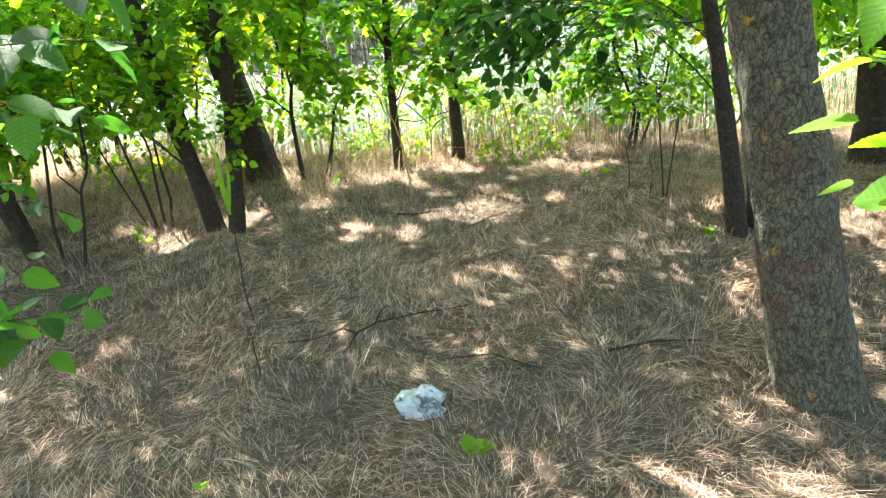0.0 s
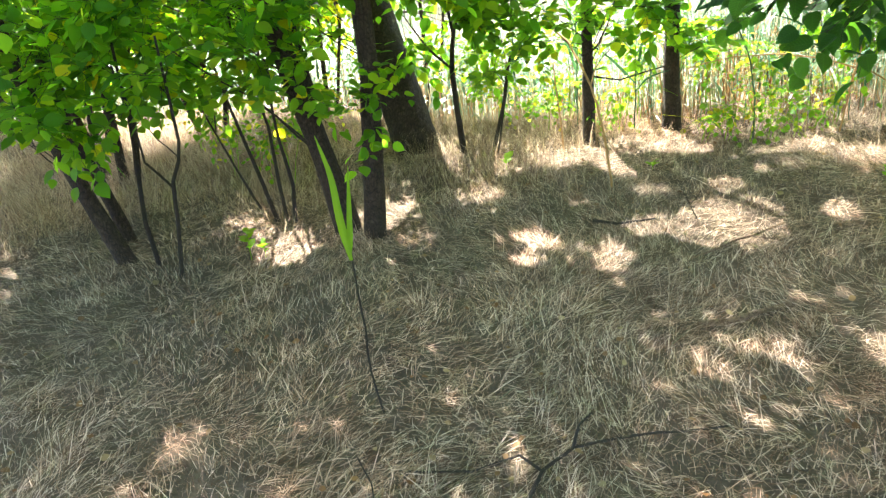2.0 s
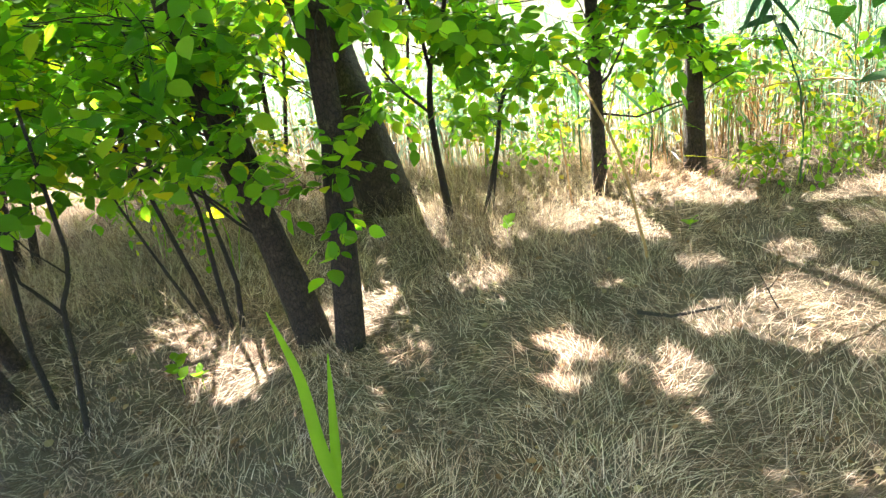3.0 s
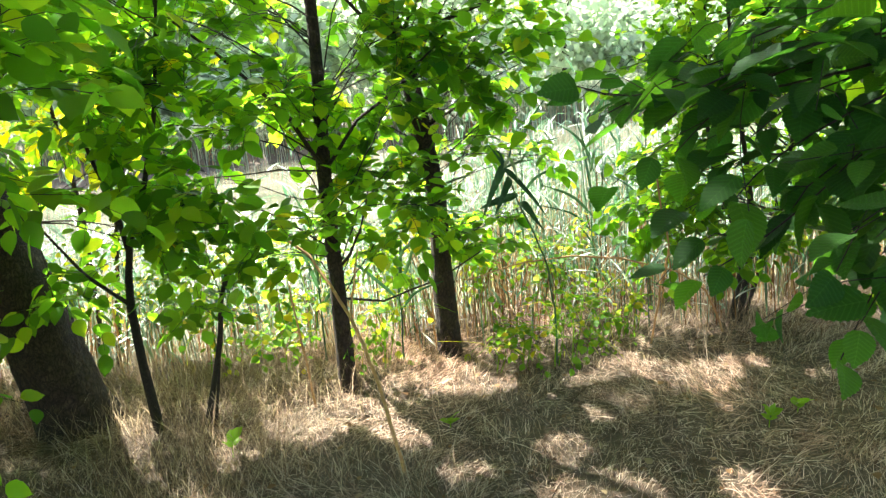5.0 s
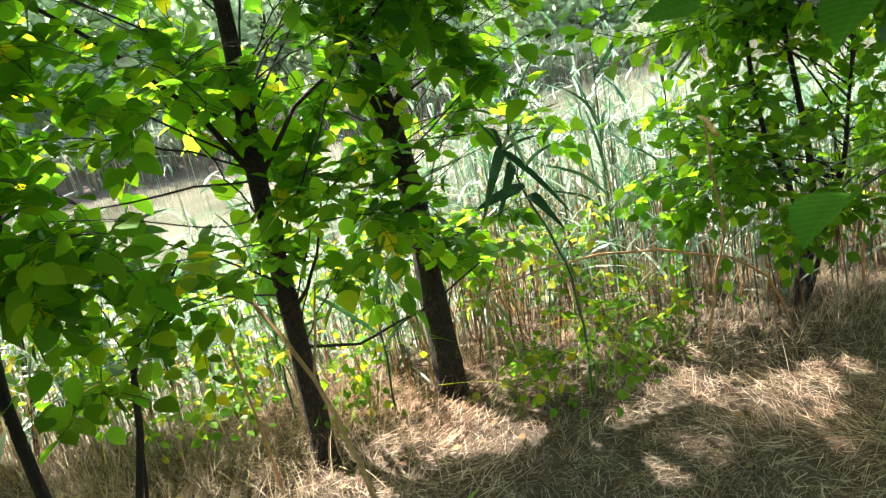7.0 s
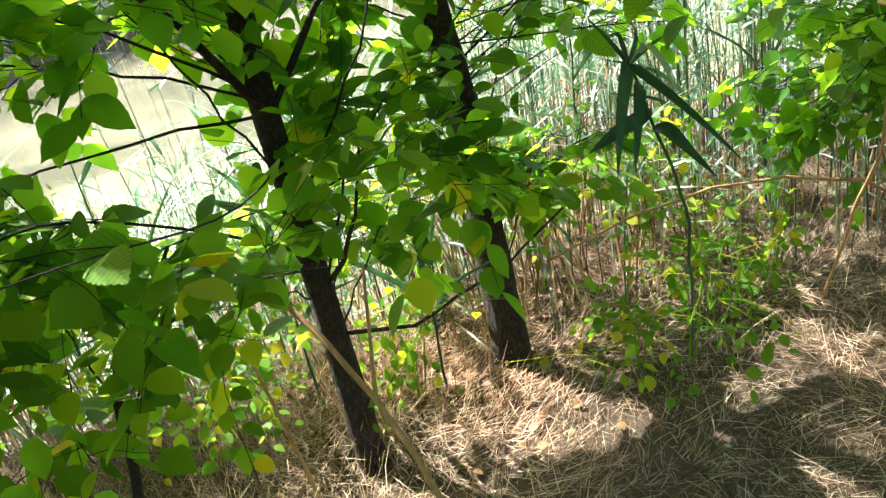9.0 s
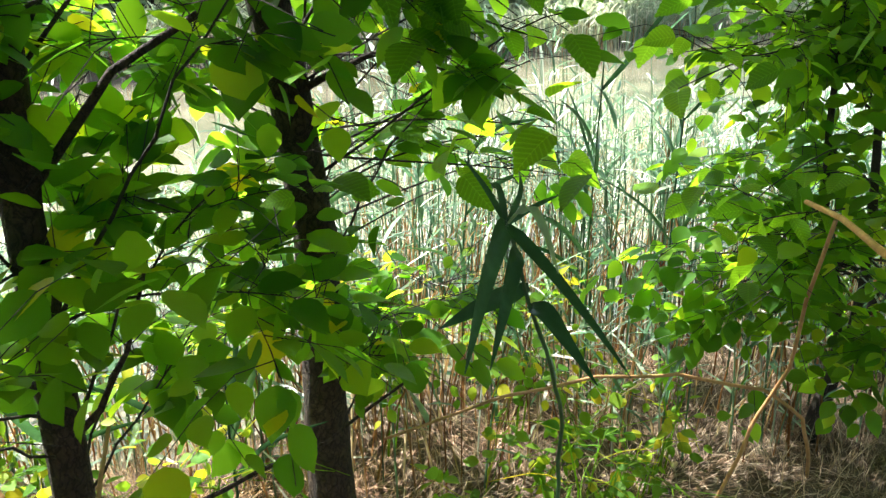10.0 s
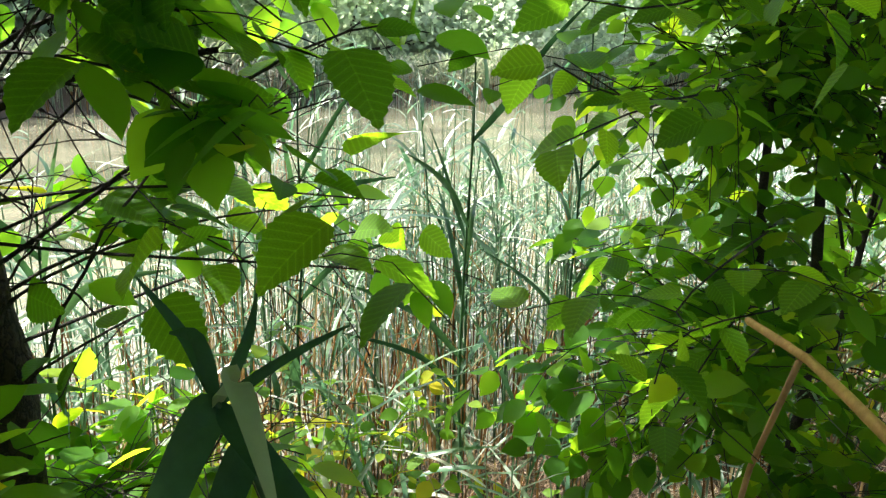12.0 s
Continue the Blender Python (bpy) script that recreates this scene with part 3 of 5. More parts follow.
# fallen leaves
n = 1500
gx, gy = rng.uniform(-3.5, 3.5, n), rng.uniform(0.8, 6.6, n)
p = np.stack([gx, gy, lie(gx, gy) + 0.02], 1)
d = rng.normal(0, 1, (n, 3))
d[:, 2] *= 0.25
me = scatter("fallen_leaves", p, d, rng.normal(0, 0.3, (n, 3)) + np.array((0, 0, 1.0)), rng.uniform(0.01, 0.036, n), ROUND)
tagged(part("fallen_leaves", me, litter_mat), "curled brown fallen leaves scattered on dry grass", "fallen leaves", kind="stuff")

# ---- reeds ----


def reeds(name, x, y, top, seed, dead_share, label, leaf_len=0.24, green=reed_leaf, stem_r=0.0042, leaf_n=(5, 9), wide=0.015):
    """Reed stems that stand in the mud, brown or green, with long blades on the green ones."""
    rng = np.random.default_rng(seed)
    z0 = np.maximum(lie(x, y), -0.45) - 0.03
    stems, dead = Geo(), Geo()
    lp, ld, ln_, ls, lw = [], [], [], [], []
    for k in range(len(x)):
        isdead = rng.uniform() < dead_share
        az, lean = rng.uniform(0, 6.28), abs(rng.normal(0, 0.12 if not isdead else 0.26))
        hgt = (top[k] - z0[k]) * (rng.uniform(0.45, 0.95) if isdead else rng.uniform(0.8, 1.08))
        a = np.array((x[k], y[k], z0[k]))
        tilt = np.array((math.cos(az), math.sin(az), 0)) * lean
        pts = [a + np.array((0, 0, hgt * u)) + tilt * hgt * u ** 1.6 for u in (0, 0.35, 0.7, 1.0)]
        r = stem_r * rng.uniform(0.6, 1.2)
        (dead if isdead else stems).tube(pts, [r, r * 0.9, r * 0.7, r * 0.25], 3, False)
        if isdead and rng.uniform() < 0.6:
            continue
        for _ in range(rng.integers(*leaf_n) if not isdead else 2):
            u = rng.uniform(0.35, 1.0) ** 0.7 if not isdead else rng.uniform(0.1, 0.8)
            i = 0 if u < 0.35 else 1 if u < 0.7 else 2
            s0, s1 = (0, 0.35, 0.7)[i], (0.35, 0.7, 1.0)[i]
            q = pts[i] + (pts[i + 1] - pts[i]) * (u - s0) / (s1 - s0)
            w = rng.uniform(0, 6.28)
            out = np.array((math.cos(w), math.sin(w), 0))
            up = rng.uniform(0.0, 2.2)
            lp.append(q)
            ld.append(out + np.array((0, 0, up)))
            ln_.append(np.array((0, 0, 1.0)) - 0.4 * out + rng.normal(0, 0.3, 3))
            ls.append(leaf_len * rng.uniform(0.5, 1.25))
            lw.append(wide * rng.uniform(0.6, 1.4))
    ob = thing(name, (float(np.mean(x)), float(np.min(y)), WATER), label, "reeds", kind="stuff")
    base = ob.location
    tagged(part("stems", local(stems, base), green, ob), kind="stuff")
    tagged(part("dead_stems", local(dead, base), reed_dead, ob), "broken brown dead reed stems", kind="stuff")
    shape = leaf_shape(((0.0, 0.25), (0.15, 0.5), (0.45, 0.5), (0.75, 0.3), (1.0, 0.02)), 0.45, 0.25)
    tagged(part("blades", scatter("blades", np.array(lp) - np.array(base), np.array(ld), np.array(ln_), np.array(ls), shape, width=np.array(lw), length=np.array(ls)), green, ob), kind="stuff")
    return ob


n = 3600
x, u = rng.uniform(-7, 8, n), rng.uniform(0, 1, n) ** 1.25
y = shore(x) + 0.05 + u * (2.4 + 2.2 * ease(1.5, 5, x) + 0.5 * ease(-1, -4, x))
top = 1.13 + 0.12 * np.sin(1.9 * x) + 0.12 * np.sin(2.7 * y + x) + 0.18 * ease(0.6, 1.4, x) * (1 - ease(2.2, 3.5, x)) - 0.28 * ease(7.9, 8.8, y)
reeds("reed_bed", x, y, top, 21, 0.42, "dense green reeds with brown dead stems at the pond's edge", leaf_n=(3, 7), wide=0.013)
n = 620
x = rng.uniform(-3, 5, n)
y = shore(x) - 0.12 + rng.uniform(0, 1, n) ** 1.5 * 0.9
reeds("dead_reeds", x, y, 0.98 + 0.22 * np.sin(2.1 * x) + 0.12 * np.sin(7.3 * x), 22, 0.93, "brown broken reed stems leaning over the bank", stem_r=0.0038)
# outposts of the bed on the bank's edge
n = 300
x = rng.uniform(-0.1, 2.4, n)
y = 6.42 + 0.1 * np.sin(3 * x) + rng.uniform(0, 1, n) ** 0.8 * 0.5
reeds("bank_reeds", x, y, 0.98 + 0.15 * np.sin(3.3 * x + 1), 25, 0.72, "thin brown and green reeds standing on the bank", leaf_n=(2, 4), wide=0.011, stem_r=0.0036)
# single tall reeds that stand above the rest
n = 260
x = np.concatenate([rng.uniform(-4, 6, 150), rng.uniform(0.45, 1.7, 110)])
y = shore(x) + rng.uniform(0.4, 2.6, n)
reeds("tall_reeds", x, y, rng.uniform(1.35, 1.85, n), 23, 0.3, "tall thin reeds rising above the reed bed", 0.2, leaf_n=(4, 7), wide=0.013)
# far bank
n = 5200
x = rng.uniform(-14, 46, n)
y = far_shore(x) + rng.uniform(-0.3, 4.0, n)
reeds("far_reeds", x, y, 1.75 + 0.3 * np.sin(0.4 * x), 24, 0.25, "green reeds along the far bank, painted pale as if in haze", 0.6, green=reed_pale, stem_r=0.016, leaf_n=(3, 5), wide=0.05)


def far_tree(name, x, y, h, w, seed, label):
    rng = np.random.default_rng(seed)
    z = float(lie(x, y))
    ob = thing(name, (x, y, z), label, "tree", "trees beyond the pond")
    path = [(0, 0, -0.2, 0.16 * h / 5), (0.1, 0, 0.3 * h, 0.11 * h / 5), (-0.1, 0.1, 0.75 * h, 0.04 * h / 5)]
    part("trunk", trunk_geo(path, 8, 0.05, 8, seed), bark_dark, ob)
    lobes = [np.array((rng.normal(0, 0.32 * w), rng.normal(0, 0.3 * w), h * rng.uniform(0.25, 0.85))) for _ in range(9)]
    tips, g = [], Geo()
    for c in lobes:
        g.tube([on_path(path, max(0.2, c[2] * 0.6))[:3], c], [0.05, 0.015], 5)
        v = unit(rng.normal(0, 1, (26, 3))) * rng.uniform(0.6, 1.0, (26, 1))
        tips.extend(c + v * np.array((0.36 * w, 0.36 * w, 0.17 * h)))
    tagged(part("bough_work", g, bark_dark, ob), kind="stuff")
    p, d, nrm, s = clump(rng, tips, 40, 0.19 * w ** 0.5, 0.22)
    ok = p[:, 2] > 0.1
    tagged(part("crown", scatter("crown", p[ok], d[ok], nrm[ok], s[ok], SIMPLE), far_leaf_haze, ob), kind="stuff")
    return ob


row = [far_tree("far_tree", -4, 33, 4.6, 4.5, 41, "rounded tree behind far reeds, painted grey-green as if in haze"),
       far_tree("far_tree", 14, 40, 5.5, 5.0, 42, "broad tree behind far reeds, painted grey-green as if in haze"),
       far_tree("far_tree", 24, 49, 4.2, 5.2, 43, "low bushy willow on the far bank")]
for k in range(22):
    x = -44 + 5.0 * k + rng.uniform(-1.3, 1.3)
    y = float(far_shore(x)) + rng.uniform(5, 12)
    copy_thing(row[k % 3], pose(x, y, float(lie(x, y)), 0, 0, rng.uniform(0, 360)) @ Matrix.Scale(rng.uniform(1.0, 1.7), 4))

# ---- trees and saplings ----

tree("old_tree", [(1.42, 2.6, -0.08, .215), (1.40, 2.6, 0.06, .18), (1.36, 2.6, 0.25, .163), (1.29, 2.6, 0.6, .154), (1.22, 2.6, 1.05, .144), (1.13, 2.6, 1.5, .135), (1.05, 2.62, 2.2, .125), (0.95, 2.7, 3.2, .11), (0.9, 2.8, 4.8, .06)],
     "leaning grey tree trunk, plated bark with orange lichen", "tree", bark_grey, canopy=((1.2, 2.4, 4.6), (2.6, 2.6, 1.3), 320, 15, 0.26, 0.12), seed=3, sides=72, rings=170, rough=0.05, keep=1.0)
slim = tree("slim_tree", [(1.66, 4.14, 0.22, .062), (1.58, 4.14, 0.83, .05), (1.51, 4.14, 1.28, .046), (1.45, 4.14, 1.61, .043), (1.35, 4.15, 2.6, .036), (1.3, 4.2, 4.0, .02)],
            "slim dark tree with a branch reaching over the clearing", "tree", bark_dark,
            crowns=(((1.75, 4.6, 1.75), (0.55, 0.5, 0.4), 26, 0.075), ((1.1, 4.9, 1.75), (0.5, 0.4, 0.3), 18, 0.075), ((2.4, 4.6, 1.9), (0.6, 0.6, 0.6), 22, 0.08), ((0.95, 5.2, 2.45), (0.55, 0.5, 0.25), 24, 0.08)),
            canopy=((2.0, 4.7, 4.3), (2.2, 2.0, 1.0), 270, 14, 0.24, 0.11), seed=4)
tree("slim_tree", [(1.80, 4.22, 0.22, .062), (1.77, 4.22, 0.91, .048), (1.70, 4.22, 1.54, .044), (1.65, 4.22, 3.4, .03)],
     "slim dark tree at the edge of the thicket", "tree", bark_dark, crowns=(((1.61, 4.12, 2.3), (0.6, 0.5, 0.4), 22, 0.08),), seed=19)
tree("twin_tree", [(-1.69, 4.95, 0.28, .074), (-1.76, 4.95, 0.75, .062), (-1.84, 4.95, 1.12, .058), (-1.90, 4.95, 1.5, .053), (-1.94, 4.95, 1.85, .05), (-2.0, 4.95, 2.6, .044), (-2.1, 5.0, 4.2, .022)],
     "leaning dark trunk of a tree standing beside its twin", "tree", bark_dark,
     crowns=(((-2.3, 4.7, 1.75), (0.75, 0.45, 0.45), 46, 0.08), ((-1.85, 4.7, 1.25), (0.3, 0.25, 0.3), 14, 0.07), ((-2.6, 5.2, 2.3), (0.9, 0.6, 0.5), 34, 0.08), ((-1.5, 5.3, 2.1), (0.6, 0.5, 0.4), 24, 0.08)),
     limbs=(([(-1.80, 4.95, .93), (-1.77, 4.95, 1.14), (-1.79, 4.95, 1.31), (-1.82, 4.95, 1.6), (-1.75, 4.95, 2.2)], .022, .012),),
     canopy=((-2.4, 4.6, 4.3), (2.2, 2.2, 1.1), 230, 15, 0.26, 0.11), seed=5, group="twin trees")
tree("twin_tree", [(-1.55, 4.9, 0.28, .062), (-1.48, 4.9, 0.8, .052), (-1.43, 4.9, 1.2, .049), (-1.42, 4.9, 1.6, .046), (-1.40, 4.9, 2.4, .04), (-1.35, 4.95, 4.0, .02)],
     "slender upright dark trunk beside its leaning twin", "tree", bark_dark,
     crowns=(((-1.35, 4.75, 1.75), (0.5, 0.4, 0.4), 26, 0.08), ((-1.5, 4.75, 1.05), (0.2, 0.2, 0.25), 8, 0.065)),
     canopy=((-0.9, 4.4, 4.6), (1.9, 1.8, 0.9), 170, 14, 0.24, 0.11), seed=6, group="twin trees")
tree("thick_tree", [(-1.62, 6.28, 0.36, .19), (-1.66, 6.28, 0.55, .155), (-1.72, 6.28, 0.93, .138), (-1.79, 6.28, 1.27, .13), (-1.9, 6.28, 1.8, .12), (-2.05, 6.3, 2.8, .11), (-2.2, 6.3, 5.0, .06)],
     "thick dark leaning trunk at the edge of the reeds", "tree", bark_dark,
     crowns=(((-2.3, 6.3, 2.2), (0.8, 0.6, 0.6), 34, 0.085), ((-1.4, 6.6, 2.2), (0.7, 0.4, 0.5), 26, 0.085), ((-2.7, 6.4, 1.5), (0.7, 0.4, 0.4), 24, 0.08)),
     canopy=((-2.2, 5.5, 4.3), (2.2, 1.4, 1.1), 230, 15, 0.26, 0.11), seed=7, sides=26, rings=50)

# slender thicket stems
tree("thicket_tree", [(-2.75, 4.55, 0.3, .055), (-2.87, 4.55, 0.65, .043), (-2.94, 4.55, 0.9, .04), (-3.04, 4.55, 1.25, .036), (-3.15, 4.6, 1.9, .03), (-3.2, 4.6, 2.6, .018)],
     "leaning thin dark tree in dry grass", "tree", bark_dark, crowns=(((-3.0, 4.4, 1.5), (0.55, 0.4, 0.45), 34, 0.08), ((-3.3, 4.6, 2.1), (0.8, 0.5, 0.5), 30, 0.08), ((-2.6, 4.2, 1.25), (0.3, 0.3, 0.3), 14, 0.075)), seed=8, group="thicket")
tree("thicket_tree", [(-2.91, 4.8, 0.32, .042), (-2.94, 4.75, 0.68, .034), (-3.05, 4.75, 1.05, .03), (-3.1, 4.75, 1.8, .022), (-3.1, 4.75, 2.4, .012)],
     "thin dark tree growing close beside another", "tree", bark_dark, crowns=(((-3.2, 5.1, 1.6), (0.7, 0.5, 0.5), 32, 0.08),), seed=9, group="thicket")
tree("sapling", [(-2.41, 4.42, 0.3, .012), (-2.33, 4.42, 0.68, .010), (-2.31, 4.42, 0.84, .009), (-2.22, 4.42, 0.99, .008), (-2.2, 4.42, 1.5, .005)],
     "thin forked sapling in dry grass", "sapling", twig_mat, crowns=(((-2.25, 4.4, 1.35), (0.3, 0.25, 0.25), 12, 0.07),), limbs=(([(-2.31, 4.42, .82), (-2.42, 4.42, .95), (-2.45, 4.42, 1.4)], .007, .004),), seed=10, sides=6, rings=14)
tree("sapling", [(-2.6, 4.55, 0.28, .014), (-2.61, 4.55, 0.63, .012), (-2.56, 4.55, 0.92, .011), (-2.53, 4.55, 1.14, .009), (-2.5, 4.55, 1.7, .005)],
     "thin straight sapling in dry grass", "sapling", twig_mat, crowns=(((-2.55, 4.6, 1.4), (0.35, 0.3, 0.3), 14, 0.075),), seed=11, sides=6, rings=14)


def bush(name, label, stems, crowns, seed, bark=None, leaf=None, keep=1.0, category="shrub", group="", twig=None, shape=ROUND):
    """Several stems from one foot, with twigs and leaves."""
    base = Vector(stems[0][0][:3])
    ob = thing(name, base, label, category, group)
    for k, s in enumerate(stems):
        part("stem", local(trunk_geo(s, 7, 0.05, 16, seed + k), base), bark or twig_mat, ob)
    tw = Twigs(seed)
    for c in crowns:
        line = min(stems, key=lambda k: (Vector(k[-1][:3]) - Vector(c[0])).length)
        tw.crown(line, *c)
    p, d, nrm, s = tw.leaves()
    ok = clear_of_way(p, 0.3) & shaded(p, keep)
    tagged(part("branching", local(tw.geo, base), twig or twig_mat, ob), kind="stuff")
    tagged(part("foliage", scatter("foliage", p[ok] - np.array(base), d[ok], nrm[ok], s[ok], shape, width=s[ok] * 0.95), leaf or leaf_mat, ob), kind="stuff")
    return ob


bush("thicket_shrub", "shrub of several thin stems rising from dry grass",
     [[(-2.15, 5.06, .34, 0.0124), (-2.19, 5.06, .58, 0.0112), (-2.26, 5.06, .91, 0.0087), (-2.31, 5.06, 1.16, 0.0074), (-2.4, 5.1, 1.7, 0.0037)],
      [(-2.1, 5.06, .34, 0.0112), (-2.1, 5.06, .64, 0.0099), (-2.09, 5.06, .98, 0.0081), (-2.18, 5.06, 1.2, 0.0068), (-2.2, 5.1, 1.8, 0.0037)],
      [(-2.06, 5.06, .34, 0.0124), (-2.02, 5.06, .6, 0.0105), (-2.05, 5.06, .87, 0.0087), (-2.05, 5.06, 1.03, 0.0074), (-2.0, 5.1, 1.6, 0.0037)],
      [(-2.22, 5.1, .34, 0.0087), (-2.36, 5.1, .7, 0.0068), (-2.5, 5.1, 1.1, 0.0050), (-2.6, 5.1, 1.5, 0.0031)]],
     (((-2.35, 5.0, 1.3), (0.45, 0.3, 0.28), 34, 0.075), ((-2.0, 5.2, 1.6), (0.4, 0.3, 0.3), 18, 0.075)), 12)

# the alder's high canopy is unseen, put there to shade the clearing
thin = tree("alder", [(-.47, 6.25, .34, .046), (-.46, 6.25, .9, .036), (-.45, 6.25, 1.42, .032), (-.42, 6.25, 1.85, .027), (-.4, 6.25, 2.6, .021), (-.4, 6.25, 3.6, .010)],
            "thin dark forked tree with round leaves at the bank", "tree", bark_dark,
            crowns=(((-0.75, 6.15, 1.75), (0.45, 0.35, 0.3), 20, 0.082), ((-0.1, 6.2, 1.75), (0.4, 0.3, 0.3), 15, 0.082), ((-0.5, 6.3, 2.3), (0.9, 0.5, 0.4), 33, 0.082), ((-0.6, 6.3, 2.9), (1.1, 0.6, 0.5), 34, 0.082), ((-0.9, 6.1, 2.0), (0.5, 0.4, 0.3), 14, 0.082),
                    ((-0.6, 6.0, 1.1), (0.35, 0.25, 0.2), 6, 0.072), ((-0.2, 6.35, 1.1), (0.3, 0.25, 0.2), 7, 0.076), ((-1.1, 6.2, 1.4), (0.4, 0.3, 0.25), 5, 0.08), ((-0.15, 6.15, 1.25), (0.28, 0.2, 0.22), 6, 0.08), ((-0.22, 6.2, 1.4), (0.3, 0.25, 0.25), 8, 0.082), ((-0.95, 6.2, 1.75), (0.4, 0.3, 0.25), 9, 0.082), ((-0.9, 5.9, 1.45), (0.2, 0.2, 0.2), 4, 0.09), ((-0.1, 6.3, 2.05), (0.45, 0.3, 0.3), 16, 0.08), ((-0.85, 6.3, 2.4), (0.5, 0.35, 0.3), 15, 0.08)),
            limbs=(([(-.44, 6.22, 1.40), (-.57, 6.2, 1.64), (-.75, 6.2, 1.85), (-.95, 6.15, 2.05)], .011, .005),
                   ([(-.43, 6.22, 1.42), (-.29, 6.2, 1.6), (-.09, 6.2, 1.72), (.12, 6.2, 1.92)], .009, .004),
                   ([(-.44, 6.23, .98), (-.39, 6.2, 1.03), (-.33, 6.2, 1.13), (-.28, 6.2, 1.3)], .008, .003),
                   ([(-.44, 6.23, .83), (-.26, 6.2, .80), (0.01, 6.22, .86), (.2, 6.25, .95)], .006, .003)), canopy=((-.9, 6.9, 4.1), (1.4, .8, .5), 130, 13, 0.23, 0.11), over=True, seed=13, sides=12, twig_side=4)
# this tree's high canopy is unseen too, set pondward to shade the bank
centre = tree("bank_tree", [(.06, 6.5, .28, .074), (.06, 6.48, .5, .058), (.06, 6.47, .8, .051), (.065, 6.46, 1.2, .048), (.035, 6.46, 1.5, .045), (-.005, 6.45, 1.75, .041), (-.07, 6.45, 2.1, .035), (-.2, 6.45, 2.9, .026), (-.3, 6.5, 4.0, .012)],
              "dark rough-barked tree at the edge of the reeds", "tree", bark_dark,
              crowns=(((0.35, 6.45, 1.45), (0.38, 0.3, 0.25), 11, 0.076), ((-0.2, 6.55, 1.65), (0.3, 0.2, 0.25), 10, 0.076), ((0.35, 6.6, 2.05), (0.5, 0.4, 0.35), 14, 0.082), ((-0.2, 6.5, 2.4), (0.7, 0.5, 0.4), 16, 0.082), ((0.2, 6.45, 2.9), (0.9, 0.5, 0.5), 19, 0.082), ((0.3, 6.35, 1.8), (0.4, 0.3, 0.25), 10, 0.076), ((0.55, 6.5, 1.9), (0.35, 0.3, 0.3), 8, 0.076), ((0.0, 6.4, 1.0), (0.3, 0.2, 0.25), 6, 0.066), ((0.25, 6.35, 1.1), (0.22, 0.2, 0.2), 6, 0.066), ((0.6, 6.5, 2.4), (0.5, 0.4, 0.35), 16, 0.08)), limbs=(([(-.02, 6.44, 1.85), (.14, 6.36, 1.98), (.36, 6.3, 2.05), (.6, 6.3, 2.2)], .014, .005), ([(-.03, 6.45, 1.9), (-.2, 6.4, 2.05), (-.42, 6.4, 2.3)], .013, .005), ([(.03, 6.44, 1.52), (.16, 6.36, 1.60), (.36, 6.3, 1.64)], .009, .004)), canopy=((0.35, 7.8, 4.0), (1.3, 0.7, 0.45), 115, 13, 0.22, 0.11), over=True, twig_side=8, seed=14, sides=20, rings=60, rough=0.08)
bush("sapling", "thin forked sapling with round green leaves", [[(-1.26, 6.05, .36, .022), (-1.28, 6.05, .78, .018), (-1.28, 6.05, 1.03, .016), (-1.24, 6.05, 1.22, .013), (-1.15, 6.05, 1.43, .011), (-1.06, 6.05, 1.72, .009), (-.97, 6.05, 2.2, .005)],
                                                             [(-1.25, 6.05, 1.2, .010), (-1.27, 6.05, 1.41, .009), (-1.32, 6.05, 1.57, .008), (-1.36, 6.05, 1.9, .005)],
                                                             [(-1.28, 6.05, .98, .009), (-1.42, 6.05, 1.12, .007), (-1.56, 6.05, 1.35, .004)]],
     (((-1.15, 6.0, 1.75), (0.4, 0.3, 0.35), 20, 0.082), ((-1.45, 6.0, 1.5), (0.3, 0.3, 0.3), 12, 0.082), ((-1.2, 6.0, 1.2), (0.35, 0.25, 0.2), 9, 0.076), ((-1.5, 5.9, 1.05), (0.2, 0.2, 0.15), 4, 0.076), ((-1.2, 6.1, 2.3), (0.6, 0.4, 0.4), 20, 0.082), ((-1.6, 6.1, 2.0), (0.4, 0.4, 0.4), 12, 0.082)), 15, category="sapling")
bush("sapling", "small thin sapling with a crooked stem", [[(-1.09, 6.02, .36, .014), (-.97, 6.05, .76, .012), (-.93, 6.05, .97, .011), (-.88, 6.05, 1.09, .009), (-.8, 6.05, 1.14, .006), (-.72, 6.05, 1.25, .004)],
                                                         [(-1.05, 6.02, .36, .008), (-1.0, 6.05, .6, .006), (-.95, 6.05, .86, .005)]],
     (((-0.85, 6.0, 1.2), (0.3, 0.25, 0.18), 10, 0.076), ((-1.0, 6.0, .95), (0.25, 0.2, 0.15), 6, 0.076)), 16, category="sapling")
